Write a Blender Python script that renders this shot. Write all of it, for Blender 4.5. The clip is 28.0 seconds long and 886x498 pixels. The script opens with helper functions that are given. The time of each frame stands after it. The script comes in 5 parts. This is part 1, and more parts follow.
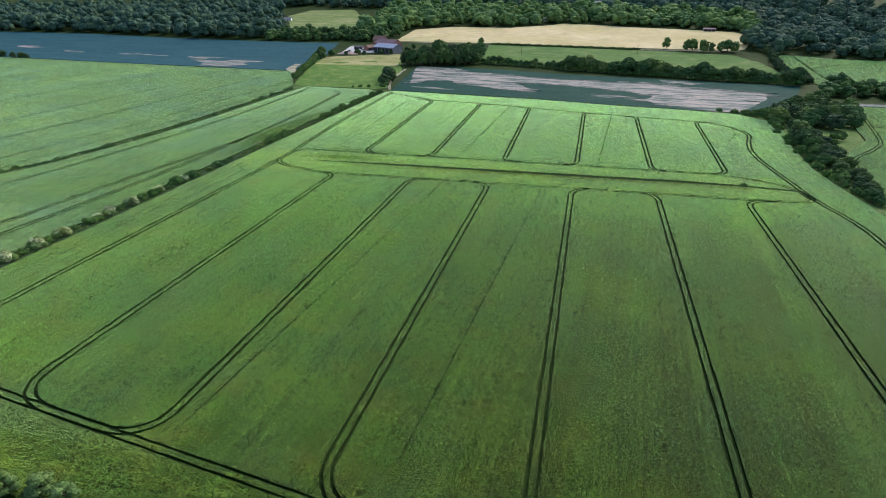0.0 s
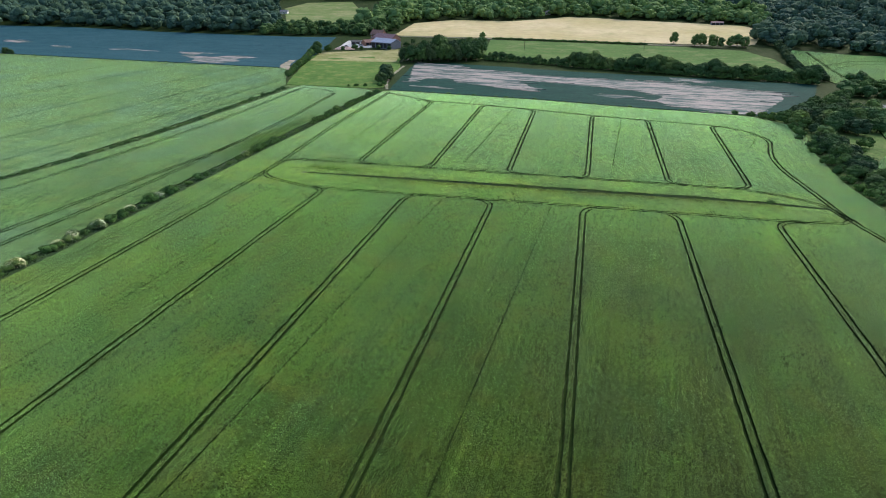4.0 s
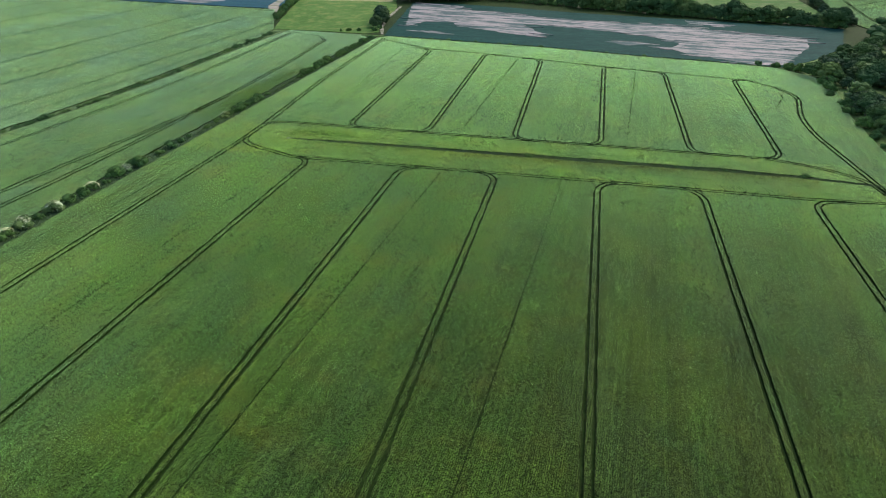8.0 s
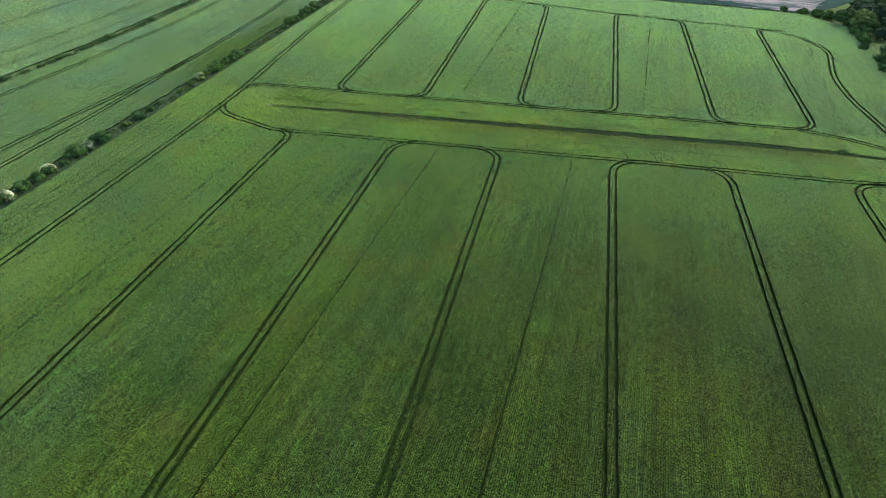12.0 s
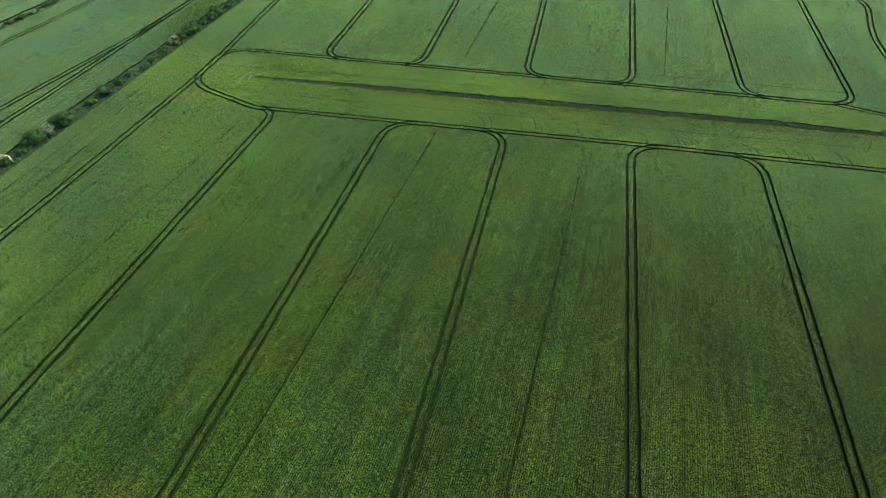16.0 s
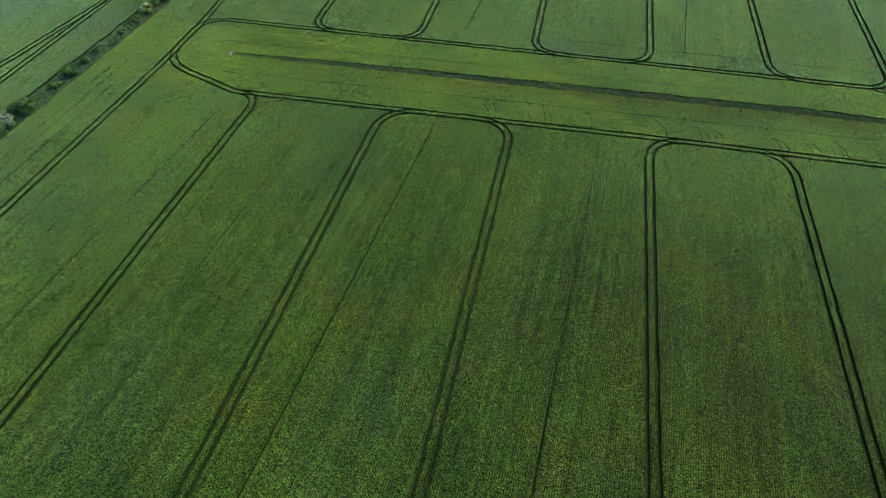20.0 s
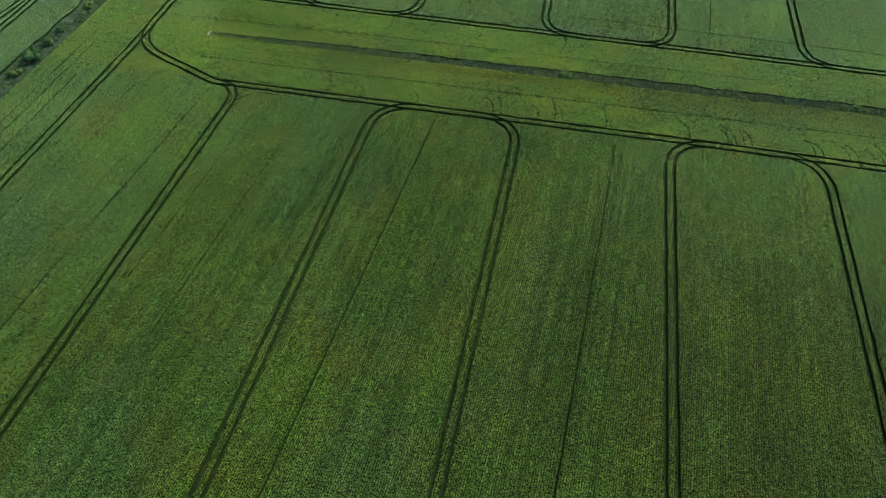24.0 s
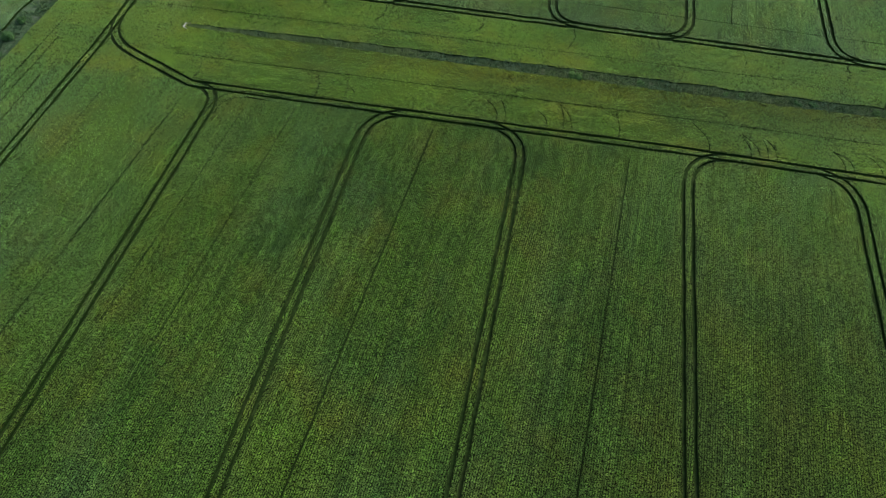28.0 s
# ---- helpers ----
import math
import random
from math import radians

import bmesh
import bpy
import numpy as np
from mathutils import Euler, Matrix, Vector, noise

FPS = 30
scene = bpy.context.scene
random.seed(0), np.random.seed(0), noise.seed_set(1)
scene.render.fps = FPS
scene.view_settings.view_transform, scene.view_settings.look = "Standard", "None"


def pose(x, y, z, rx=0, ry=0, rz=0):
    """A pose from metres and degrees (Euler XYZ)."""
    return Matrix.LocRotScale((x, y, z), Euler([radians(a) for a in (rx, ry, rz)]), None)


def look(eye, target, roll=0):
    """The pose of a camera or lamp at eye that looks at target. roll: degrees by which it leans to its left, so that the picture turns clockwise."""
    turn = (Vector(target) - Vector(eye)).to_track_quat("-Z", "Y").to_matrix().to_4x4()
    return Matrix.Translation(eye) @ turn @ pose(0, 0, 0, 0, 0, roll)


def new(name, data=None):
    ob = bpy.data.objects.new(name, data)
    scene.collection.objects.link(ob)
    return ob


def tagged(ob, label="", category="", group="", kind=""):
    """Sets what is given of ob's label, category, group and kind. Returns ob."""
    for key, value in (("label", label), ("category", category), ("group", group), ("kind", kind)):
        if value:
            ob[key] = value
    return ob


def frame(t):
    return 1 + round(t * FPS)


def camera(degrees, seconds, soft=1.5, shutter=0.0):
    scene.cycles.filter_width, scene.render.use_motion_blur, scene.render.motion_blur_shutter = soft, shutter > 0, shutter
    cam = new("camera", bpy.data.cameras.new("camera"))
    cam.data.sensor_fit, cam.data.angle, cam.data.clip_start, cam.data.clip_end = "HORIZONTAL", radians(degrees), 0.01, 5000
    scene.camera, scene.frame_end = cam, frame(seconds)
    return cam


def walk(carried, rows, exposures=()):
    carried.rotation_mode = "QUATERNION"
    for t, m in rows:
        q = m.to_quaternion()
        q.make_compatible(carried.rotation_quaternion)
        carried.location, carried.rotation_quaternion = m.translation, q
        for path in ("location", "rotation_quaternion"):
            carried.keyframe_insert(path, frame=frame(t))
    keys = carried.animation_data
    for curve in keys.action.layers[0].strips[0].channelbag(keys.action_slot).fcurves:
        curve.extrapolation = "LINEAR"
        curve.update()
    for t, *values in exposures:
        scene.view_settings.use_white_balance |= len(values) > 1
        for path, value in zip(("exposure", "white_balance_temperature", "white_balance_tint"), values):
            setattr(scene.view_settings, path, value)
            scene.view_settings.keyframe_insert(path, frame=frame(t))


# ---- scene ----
cam = camera(69.4, 28.0, soft=1.0)

PATH = [
    (0, (3.027, -235.001, 66.191), (2.629, -233.189, 65.445), 0.80),
    (0.5, (2.527, -232.341, 66.341), (2.127, -230.528, 65.596), 0.80),
    (1.5, (1.329, -227.046, 66.867), (0.930, -225.233, 66.122), 0.80),
    (2.5, (0.068, -221.632, 67.446), (-0.330, -219.819, 66.702), 0.80),
    (5, (-2.788, -206.876, 69.560), (-3.182, -205.089, 68.752), 0.80),
    (6, (-3.919, -201.149, 70.283), (-4.308, -199.381, 69.432), 0.80),
    (7, (-5.158, -195.412, 71.183), (-5.540, -193.665, 70.288), 0.84),
    (8, (-6.398, -189.784, 72.084), (-6.775, -188.060, 71.143), 0.89),
    (9, (-7.622, -184.135, 72.976), (-7.991, -182.433, 71.992), 0.93),
    (10, (-8.955, -178.598, 73.839), (-9.317, -176.920, 72.813), 0.98),
    (11, (-10.165, -173.412, 74.712), (-10.519, -171.759, 73.644), 0.92),
    (15, (-13.987, -152.067, 78.608), (-14.321, -150.532, 77.370), 0.72),
    (16, (-15.296, -147.433, 79.135), (-15.621, -145.924, 77.862), 0.64),
    (17, (-16.709, -142.887, 79.655), (-17.024, -141.406, 78.348), 0.86),
    (18, (-17.946, -138.684, 80.464), (-18.249, -137.231, 79.124), 0.92),
    (19, (-18.997, -134.368, 81.283), (-19.291, -132.945, 79.909), 1.08),
    (20, (-20.008, -129.689, 82.057), (-20.295, -128.298, 80.648), 1.03),
    (21, (-20.916, -124.783, 82.768), (-21.197, -123.428, 81.325), 1.09),
    (24, (-24.083, -111.362, 84.445), (-24.337, -110.108, 82.908), 1.36),
    (25, (-24.765, -106.601, 85.130), (-25.015, -105.385, 83.562), 1.06),
    (26, (-25.507, -102.102, 85.667), (-25.752, -100.922, 84.071), 0.97),
    (27, (-26.818, -98.597, 85.861), (-27.049, -97.444, 84.243), 1.36),
    (28, (-28.256, -95.294, 86.078), (-28.469, -94.162, 84.443), 1.85),
]
EXPOSURES = [(0, 0.96), (10, 0.95), (20, 0.90), (28, 0.88)]
walk(cam, [(t, look(eye, target, roll)) for t, eye, target, roll in PATH], EXPOSURES)

# ---- daylight: a bright overcast sky with a weak, wide sun ----
world = bpy.data.worlds.new("overcast_sky")
scene.world = world
world.use_nodes = True
wn = world.node_tree.nodes
sky = wn.new("ShaderNodeTexSky")
sky.sky_type = "NISHITA"
sky.sun_disc = False
SUN_UP, SUN_TURN = 38.0, 24.0
sky.sun_elevation, sky.sun_rotation = radians(SUN_UP), radians(SUN_TURN)
sky.air_density, sky.dust_density = 1.0, 3.0
wn["Background"].inputs["Strength"].default_value = 0.15
world.node_tree.links.new(sky.outputs[0], wn["Background"].inputs["Color"])
sun = new("sun", bpy.data.lights.new("sun", "SUN"))
sun.data.energy, sun.data.angle, sun.data.color = 1.5, radians(20), (1.0, 0.95, 0.84)
a, e = radians(SUN_TURN), radians(SUN_UP)
sun.matrix_world = look((math.sin(a) * math.cos(e) * 100, math.cos(a) * math.cos(e) * 100, math.sin(e) * 100), (0, 0, 0))


# ---- materials ----
def material(name, rough=0.8):
    m = bpy.data.materials.new(name)
    m.use_nodes = True
    n = m.node_tree.nodes
    b = n["Principled BSDF"]
    b.inputs["Roughness"].default_value = rough
    b.inputs["Specular IOR Level"].default_value = 0.2
    return m, n, m.node_tree.links, b


def coords(n, l, scale=(1, 1, 1), turn=0.0):
    c = n.new("ShaderNodeNewGeometry")
    mp = n.new("ShaderNodeMapping")
    mp.vector_type = "TEXTURE"
    mp.inputs["Scale"].default_value = tuple(1 / k for k in scale)
    mp.inputs["Rotation"].default_value = (0, 0, turn)
    l.new(c.outputs["Position"], mp.inputs["Vector"])
    return mp.outputs[0]


def noisy(n, l, vec, scale, detail=3.0, rough=0.55, lo=0.35, hi=0.65):
    t = n.new("ShaderNodeTexNoise")
    t.inputs["Scale"].default_value = scale
    t.inputs["Detail"].default_value = detail
    t.inputs["Roughness"].default_value = rough
    l.new(vec, t.inputs["Vector"])
    r = n.new("ShaderNodeMapRange")
    r.inputs["From Min"].default_value, r.inputs["From Max"].default_value = lo, hi
    l.new(t.outputs["Fac"], r.inputs["Value"])
    return r.outputs[0]


def mix(n, l, fac, a, b, mode="MIX"):
    m = n.new("ShaderNodeMix")
    m.data_type, m.blend_type = "RGBA", mode
    for s, v in ((0, fac), (6, a), (7, b)):
        if hasattr(v, "is_output"):
            l.new(v, m.inputs[s])
        else:
            m.inputs[s].default_value = v if s == 0 else (*v, 1)
    return m.outputs[2]


def bump(n, l, b, height, strength, distance):
    t = n.new("ShaderNodeBump")
    t.inputs["Strength"].default_value, t.inputs["Distance"].default_value = strength, distance
    l.new(height, t.inputs["Height"])
    l.new(t.outputs[0], b.inputs["Normal"])


def math_node(n, l, op, a, b):
    m = n.new("ShaderNodeMath")
    m.operation = op
    for i, v in enumerate((a, b)):
        if hasattr(v, "is_output"):
            l.new(v, m.inputs[i])
        else:
            m.inputs[i].default_value = v
    return m.outputs[0]


def crop_colour(n, l, deep, mid, pale, tan, turn, tan_southeast=False, grey=0.6):
    """The broad colour of a cereal crop: patches of growth, dry patches, and streaks along the drill's passes."""
    flat = coords(n, l)
    along = coords(n, l, (1.0, 0.03, 1.0), turn)
    longer = coords(n, l, (1.0, 0.006, 1.0), turn)
    c = mix(n, l, noisy(n, l, flat, 0.045, 4, 0.6, 0.38, 0.62), deep, mid)
    c = mix(n, l, math_node(n, l, "MULTIPLY", noisy(n, l, flat, 0.10, 4, 0.65, 0.48, 0.70), 0.65), c, tan)
    c = mix(n, l, math_node(n, l, "MULTIPLY", noisy(n, l, coords(n, l, (1.0, 0.55, 1.0), turn), 0.035, 5, 0.65, 0.46, 0.60), grey), c, tuple(v * k for v, k in zip(mid, (1.0, 1.02, 2.0))))
    c = mix(n, l, math_node(n, l, "MULTIPLY", noisy(n, l, along, 0.55, 2, 0.6, 0.42, 0.66), 0.38), c, pale)
    c = mix(n, l, math_node(n, l, "MULTIPLY", noisy(n, l, longer, 1.5, 3, 0.7, 0.50, 0.62), 0.45), c, deep)
    c = mix(n, l, math_node(n, l, "MULTIPLY", noisy(n, l, longer, 0.28, 3, 0.6, 0.50, 0.64), 0.35), c, tuple(v * 0.6 for v in deep))
    if tan_southeast:  # darker, browner tone towards the south-east of the field
        sep = n.new("ShaderNodeSeparateXYZ")
        l.new(flat, sep.inputs[0])
        f = []
        for out, lo, hi in ((0, -60.0, 40.0), (1, 0.0, -60.0)):
            m = n.new("ShaderNodeMapRange")
            m.interpolation_type = "SMOOTHSTEP"
            m.inputs["From Min"].default_value, m.inputs["From Max"].default_value = lo, hi
            l.new(sep.outputs[out], m.inputs["Value"])
            f.append(m.outputs[0])
        f = math_node(n, l, "MULTIPLY", f[0], f[1])
        f = math_node(n, l, "MULTIPLY", f, math_node(n, l, "ADD", 0.35, noisy(n, l, along, 0.20, 3)))
        c = mix(n, l, math_node(n, l, "MULTIPLY", f, 0.62), c, tuple(v * k for v, k in zip(tan, (0.40, 0.54, 0.6))))
    rows = noisy(n, l, coords(n, l, (1.0, 0.004, 1.0), turn), 1.5, 4, 0.85, 0.36, 0.64)
    gaps = noisy(n, l, coords(n, l, (1.0, 0.22, 1.0), turn), 0.85, 5, 0.75, 0.34, 0.66)
    broad = noisy(n, l, flat, 0.022, 3, 0.55, 0.36, 0.64)
    c = mix(n, l, rows, mix(n, l, 1.0, c, (0.74, 0.77, 0.79), "MULTIPLY"), mix(n, l, 1.0, c, (1.22, 1.20, 1.20), "MULTIPLY"))
    c = mix(n, l, gaps, mix(n, l, 1.0, c, (0.78, 0.81, 0.84), "MULTIPLY"), mix(n, l, 1.0, c, (1.20, 1.18, 1.15), "MULTIPLY"))
    return mix(n, l, broad, mix(n, l, 1.0, c, (0.86, 0.90, 0.98), "MULTIPLY"), mix(n, l, 1.0, c, (1.16, 1.12, 1.0), "MULTIPLY"))


def crop_material(name, deep, mid, pale, tan, turn=0.0, sheen=3.0, rows=5.6, low=(0.08, 0.10, 0.10), high=(2.95, 2.62, 3.4), tan_southeast=False, grey=0.6):
    """The closed top of a cereal crop: ears and leaves in fine grain over the broad colour, with the shade between them
    painted as dark gaps, drill rows in relief.
    """
    m, n, l, b = material(name, 0.75)
    c = crop_colour(n, l, deep, mid, pale, tan, turn, tan_southeast, grey)
    flat = coords(n, l)
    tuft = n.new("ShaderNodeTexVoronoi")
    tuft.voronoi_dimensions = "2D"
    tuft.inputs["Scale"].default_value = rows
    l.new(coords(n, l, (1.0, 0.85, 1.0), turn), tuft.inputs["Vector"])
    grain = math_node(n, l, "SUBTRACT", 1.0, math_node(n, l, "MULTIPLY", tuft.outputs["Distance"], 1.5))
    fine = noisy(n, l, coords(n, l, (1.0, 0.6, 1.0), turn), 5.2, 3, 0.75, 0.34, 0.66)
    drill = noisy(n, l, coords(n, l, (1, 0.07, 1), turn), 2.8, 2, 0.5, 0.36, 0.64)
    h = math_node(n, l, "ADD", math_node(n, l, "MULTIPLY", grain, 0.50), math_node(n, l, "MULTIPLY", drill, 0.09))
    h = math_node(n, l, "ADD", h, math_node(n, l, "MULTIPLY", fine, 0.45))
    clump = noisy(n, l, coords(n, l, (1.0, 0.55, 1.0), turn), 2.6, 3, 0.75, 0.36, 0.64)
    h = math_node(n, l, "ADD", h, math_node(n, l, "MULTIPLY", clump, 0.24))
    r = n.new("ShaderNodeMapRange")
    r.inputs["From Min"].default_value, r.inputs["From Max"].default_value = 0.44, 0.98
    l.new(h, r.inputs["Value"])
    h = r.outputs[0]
    # Low points of the grain are darkened to paint shade between the ears
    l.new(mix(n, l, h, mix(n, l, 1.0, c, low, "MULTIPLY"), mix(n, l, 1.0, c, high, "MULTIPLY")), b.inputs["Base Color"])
    l.new(math_node(n, l, "MULTIPLY", math_node(n, l, "ADD", math_node(n, l, "MULTIPLY", h, 1.05), 0.14), sheen), b.inputs["Sheen Weight"])
    b.inputs["Sheen Roughness"].default_value = 0.21
    b.inputs["Specular IOR Level"].default_value, b.inputs["Roughness"].default_value = 0.03, 0.8
    # Pale bluish share of the tint puts far haze into the grazing sheen
    l.new(mix(n, l, 0.30, mix(n, l, 1.0, c, (14.5, 14.2, 15.0), "MULTIPLY"), (0.86, 1.10, 0.76)), b.inputs["Sheen Tint"])
    bump(n, l, b, h, 0.55, 0.18)
    return m


def ear_material(name, deep, mid, pale, tan, turn=0.0, sheen=12.5, low=(0.15, 0.165, 0.18), high=(3.55, 3.2, 3.9), tan_southeast=False, grey=0.6):
    """Single tufts of ears and flag leaves: the crop's broad colour, each tuft and each clump of them lighter or darker by chance, with light passing through the leaves."""
    m, n, l, b = material(name, 0.7)
    c = crop_colour(n, l, deep, mid, pale, tan, turn, tan_southeast, grey)
    geo = n.new("ShaderNodeNewGeometry")
    clump = noisy(n, l, coords(n, l, (1.0, 0.6, 1.0), turn), 2.1, 2, 0.7, 0.40, 0.60)
    tuft = noisy(n, l, coords(n, l, (1.0, 0.7, 1.0), turn), 0.9, 2, 0.6, 0.40, 0.60)
    h = math_node(n, l, "ADD", math_node(n, l, "MULTIPLY", geo.outputs["Random Per Island"], 0.54), math_node(n, l, "MULTIPLY", clump, 0.28))
    h = math_node(n, l, "ADD", h, math_node(n, l, "MULTIPLY", tuft, 0.18))
    colour = mix(n, l, h, mix(n, l, 1.0, c, low, "MULTIPLY"), mix(n, l, 1.0, c, high, "MULTIPLY"))
    l.new(colour, b.inputs["Base Color"])
    l.new(math_node(n, l, "MULTIPLY", math_node(n, l, "ADD", math_node(n, l, "MULTIPLY", h, 1.05), 0.14), sheen), b.inputs["Sheen Weight"])
    b.inputs["Sheen Roughness"].default_value = 0.21
    b.inputs["Specular IOR Level"].default_value = 0.05
    # Greyer, bluer tint than the crop's own, standing in for haze at distance
    l.new(mix(n, l, 0.58, mix(n, l, 1.0, c, (14.5, 14.2, 15.0), "MULTIPLY"), (0.99, 1.16, 0.90)), b.inputs["Sheen Tint"])
    up = n.new("ShaderNodeVectorMath")
    up.operation = "MULTIPLY_ADD"
    up.inputs[1].default_value, up.inputs[2].default_value = (0.22, 0.22, 0.22), (0, 0, 1)
    l.new(geo.outputs["Normal"], up.inputs[0])
    unit = n.new("ShaderNodeVectorMath")
    unit.operation = "NORMALIZE"
    l.new(up.outputs[0], unit.inputs[0])
    l.new(unit.outputs[0], b.inputs["Normal"])
    thru = n.new("ShaderNodeBsdfTranslucent")
    l.new(mix(n, l, 1.0, colour, (1.5, 1.4, 1.0), "MULTIPLY"), thru.inputs["Color"])
    both = n.new("ShaderNodeMixShader")
    both.inputs[0].default_value = 0.15
    l.new(b.outputs[0], both.inputs[1])
    l.new(thru.outputs[0], both.inputs[2])
    l.new(both.outputs[0], n["Material Output"].inputs["Surface"])
    return m


def streaky_soil(name, soil, pale, crop, turn=-0.12):
    """Bare soil with the remains of the crop drawn out in thin rows across it."""
    m, n, l, b = material(name, 0.95)
    v = coords(n, l, (1.0, 4.5, 1.0), turn)
    c = mix(n, l, noisy(n, l, v, 0.03, 4, 0.6), soil, pale)
    c = mix(n, l, noisy(n, l, v, 0.030, 6, 0.75, 0.43, 0.55), c, crop)
    g = noisy(n, l, coords(n, l), 0.8, 4, 0.65)
    l.new(mix(n, l, math_node(n, l, "MULTIPLY", g, 0.35), c, mix(n, l, 1.0, c, (0.6, 0.6, 0.6), "MULTIPLY")), b.inputs["Base Color"])
    bump(n, l, b, g, 0.4, 0.1)
    return m


def ground_cover(name, a, c, d, scale=0.08, fine=2.0, stretch=1.0, turn=0.0, strength=0.5, sheen=0.0, grit=0.4):
    m, n, l, b = material(name, 0.9)
    v = coords(n, l, (1.0, stretch, 1.0), turn)
    x = mix(n, l, noisy(n, l, v, scale, 4, 0.6), a, c)
    x = mix(n, l, math_node(n, l, "MULTIPLY", noisy(n, l, v, scale * 4, 4, 0.65, 0.5, 0.75), 0.7), x, d)
    g = noisy(n, l, coords(n, l), fine, 3, 0.65)
    l.new(mix(n, l, g, mix(n, l, 1.0, x, (1 - grit,) * 3, "MULTIPLY"), mix(n, l, 1.0, x, (1 + grit * 0.6,) * 3, "MULTIPLY")), b.inputs["Base Color"])
    b.inputs["Sheen Weight"].default_value = sheen
    b.inputs["Specular IOR Level"].default_value = 0.03
    bump(n, l, b, g, strength, 0.12)
    return m


def leaf_material(name, a, c, cool=(0.86, 0.96, 1.0)):
    m, n, l, b = material(name, 0.6)
    geo = n.new("ShaderNodeNewGeometry")
    info = n.new("ShaderNodeObjectInfo")
    x = mix(n, l, math_node(n, l, "ADD", math_node(n, l, "MULTIPLY", geo.outputs["Random Per Island"], 0.5), math_node(n, l, "MULTIPLY", noisy(n, l, coords(n, l), 0.35, 3), 0.5)), a, c)
    x = mix(n, l, math_node(n, l, "MULTIPLY", info.outputs["Random"], 0.6), x, mix(n, l, 1.0, x, (0.75, 0.92, 0.9), "MULTIPLY"))
    x = mix(n, l, noisy(n, l, coords(n, l), 0.06, 2, 0.5, 0.40, 0.60), mix(n, l, 1.0, x, cool, "MULTIPLY"), mix(n, l, 1.0, x, (1.28, 1.20, 0.95), "MULTIPLY"))
    l.new(x, b.inputs["Base Color"])
    b.inputs["Roughness"].default_value, b.inputs["Specular IOR Level"].default_value = 0.85, 0.06
    return m


def plain(name, colour, rough=0.7, metal=0.0, vary=0.25, scale=1.2):
    m, n, l, b = material(name, rough)
    b.inputs["Metallic"].default_value = metal
    f = noisy(n, l, coords(n, l), scale, 4, 0.6)
    l.new(mix(n, l, f, tuple(v * (1 - vary) for v in colour), tuple(min(1, v * (1 + vary)) for v in colour)), b.inputs["Base Color"])
    bump(n, l, b, f, 0.2, 0.02)
    return m


# Sheets under the ears: shade low in the crop is darkened into the colour
WHEAT = crop_material("wheat", (0.0245, 0.055, 0.008), (0.0365, 0.071, 0.0095), (0.057, 0.096, 0.017), (0.062, 0.070, 0.0095), -0.063, high=(2.4, 2.15, 2.8), tan_southeast=True)
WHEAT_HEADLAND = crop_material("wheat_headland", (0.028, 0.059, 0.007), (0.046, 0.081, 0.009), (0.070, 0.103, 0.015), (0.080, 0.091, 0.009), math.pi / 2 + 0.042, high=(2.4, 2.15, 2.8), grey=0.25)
EARS = ear_material("wheat_ears", (0.0245, 0.055, 0.008), (0.0365, 0.071, 0.0095), (0.057, 0.096, 0.017), (0.062, 0.070, 0.0095), -0.063, tan_southeast=True)
EARS_FAR = ear_material("wheat_ears_beyond", (0.0245, 0.055, 0.008), (0.0365, 0.071, 0.0095), (0.057, 0.096, 0.017), (0.062, 0.070, 0.0095), -0.063, low=(0.34, 0.36, 0.38), high=(3.0, 2.75, 3.3), tan_southeast=True)
EARS_LUSH = ear_material("lush_wheat_ears", (0.020, 0.058, 0.003), (0.027, 0.070, 0.004), (0.042, 0.090, 0.008), (0.042, 0.066, 0.004), 0.03, sheen=1.6)
EARS_OLIVE = ear_material("olive_wheat_ears", (0.034, 0.052, 0.003), (0.046, 0.066, 0.004), (0.066, 0.088, 0.008), (0.066, 0.066, 0.005), math.pi / 2 + 0.042, sheen=2.2)
EARS_HEADLAND = ear_material("wheat_ears_headland", (0.028, 0.059, 0.007), (0.046, 0.081, 0.009), (0.070, 0.103, 0.015), (0.080, 0.091, 0.009), math.pi / 2 + 0.042, grey=0.25)
# Western wheat: extra blue in these colours stands in for distance haze
WHEAT_WEST = crop_material("hazy_wheat_west", (0.034, 0.074, 0.017), (0.045, 0.090, 0.023), (0.064, 0.108, 0.034), (0.070, 0.090, 0.021), 0.03, sheen=2.3)
EARS_WEST = ear_material("hazy_wheat_ears_west", (0.034, 0.074, 0.017), (0.045, 0.090, 0.023), (0.064, 0.108, 0.034), (0.070, 0.090, 0.021), 0.03, sheen=7.5, low=(0.55, 0.58, 0.60), high=(2.7, 2.5, 2.9))
WHEAT_EAST = crop_material("wheat_east", (0.032, 0.078, 0.010), (0.045, 0.096, 0.013), (0.066, 0.118, 0.020), (0.066, 0.090, 0.014), sheen=1.7)
# Stalk sides and soil floor of the wheel gaps, darkened to paint their shade
STALK = ground_cover("shaded_wheat_stalks", (0.010, 0.027, 0.005), (0.016, 0.036, 0.007), (0.022, 0.034, 0.009), 0.4, 4.0)
SOIL = ground_cover("darkened_soil_and_grass", (0.015, 0.032, 0.008), (0.022, 0.042, 0.011), (0.034, 0.042, 0.018), 0.05, 1.2)
VERGE = ground_cover("ditch_bank_grass", (0.032, 0.064, 0.027), (0.050, 0.084, 0.040), (0.090, 0.110, 0.078), 0.12, 1.6)
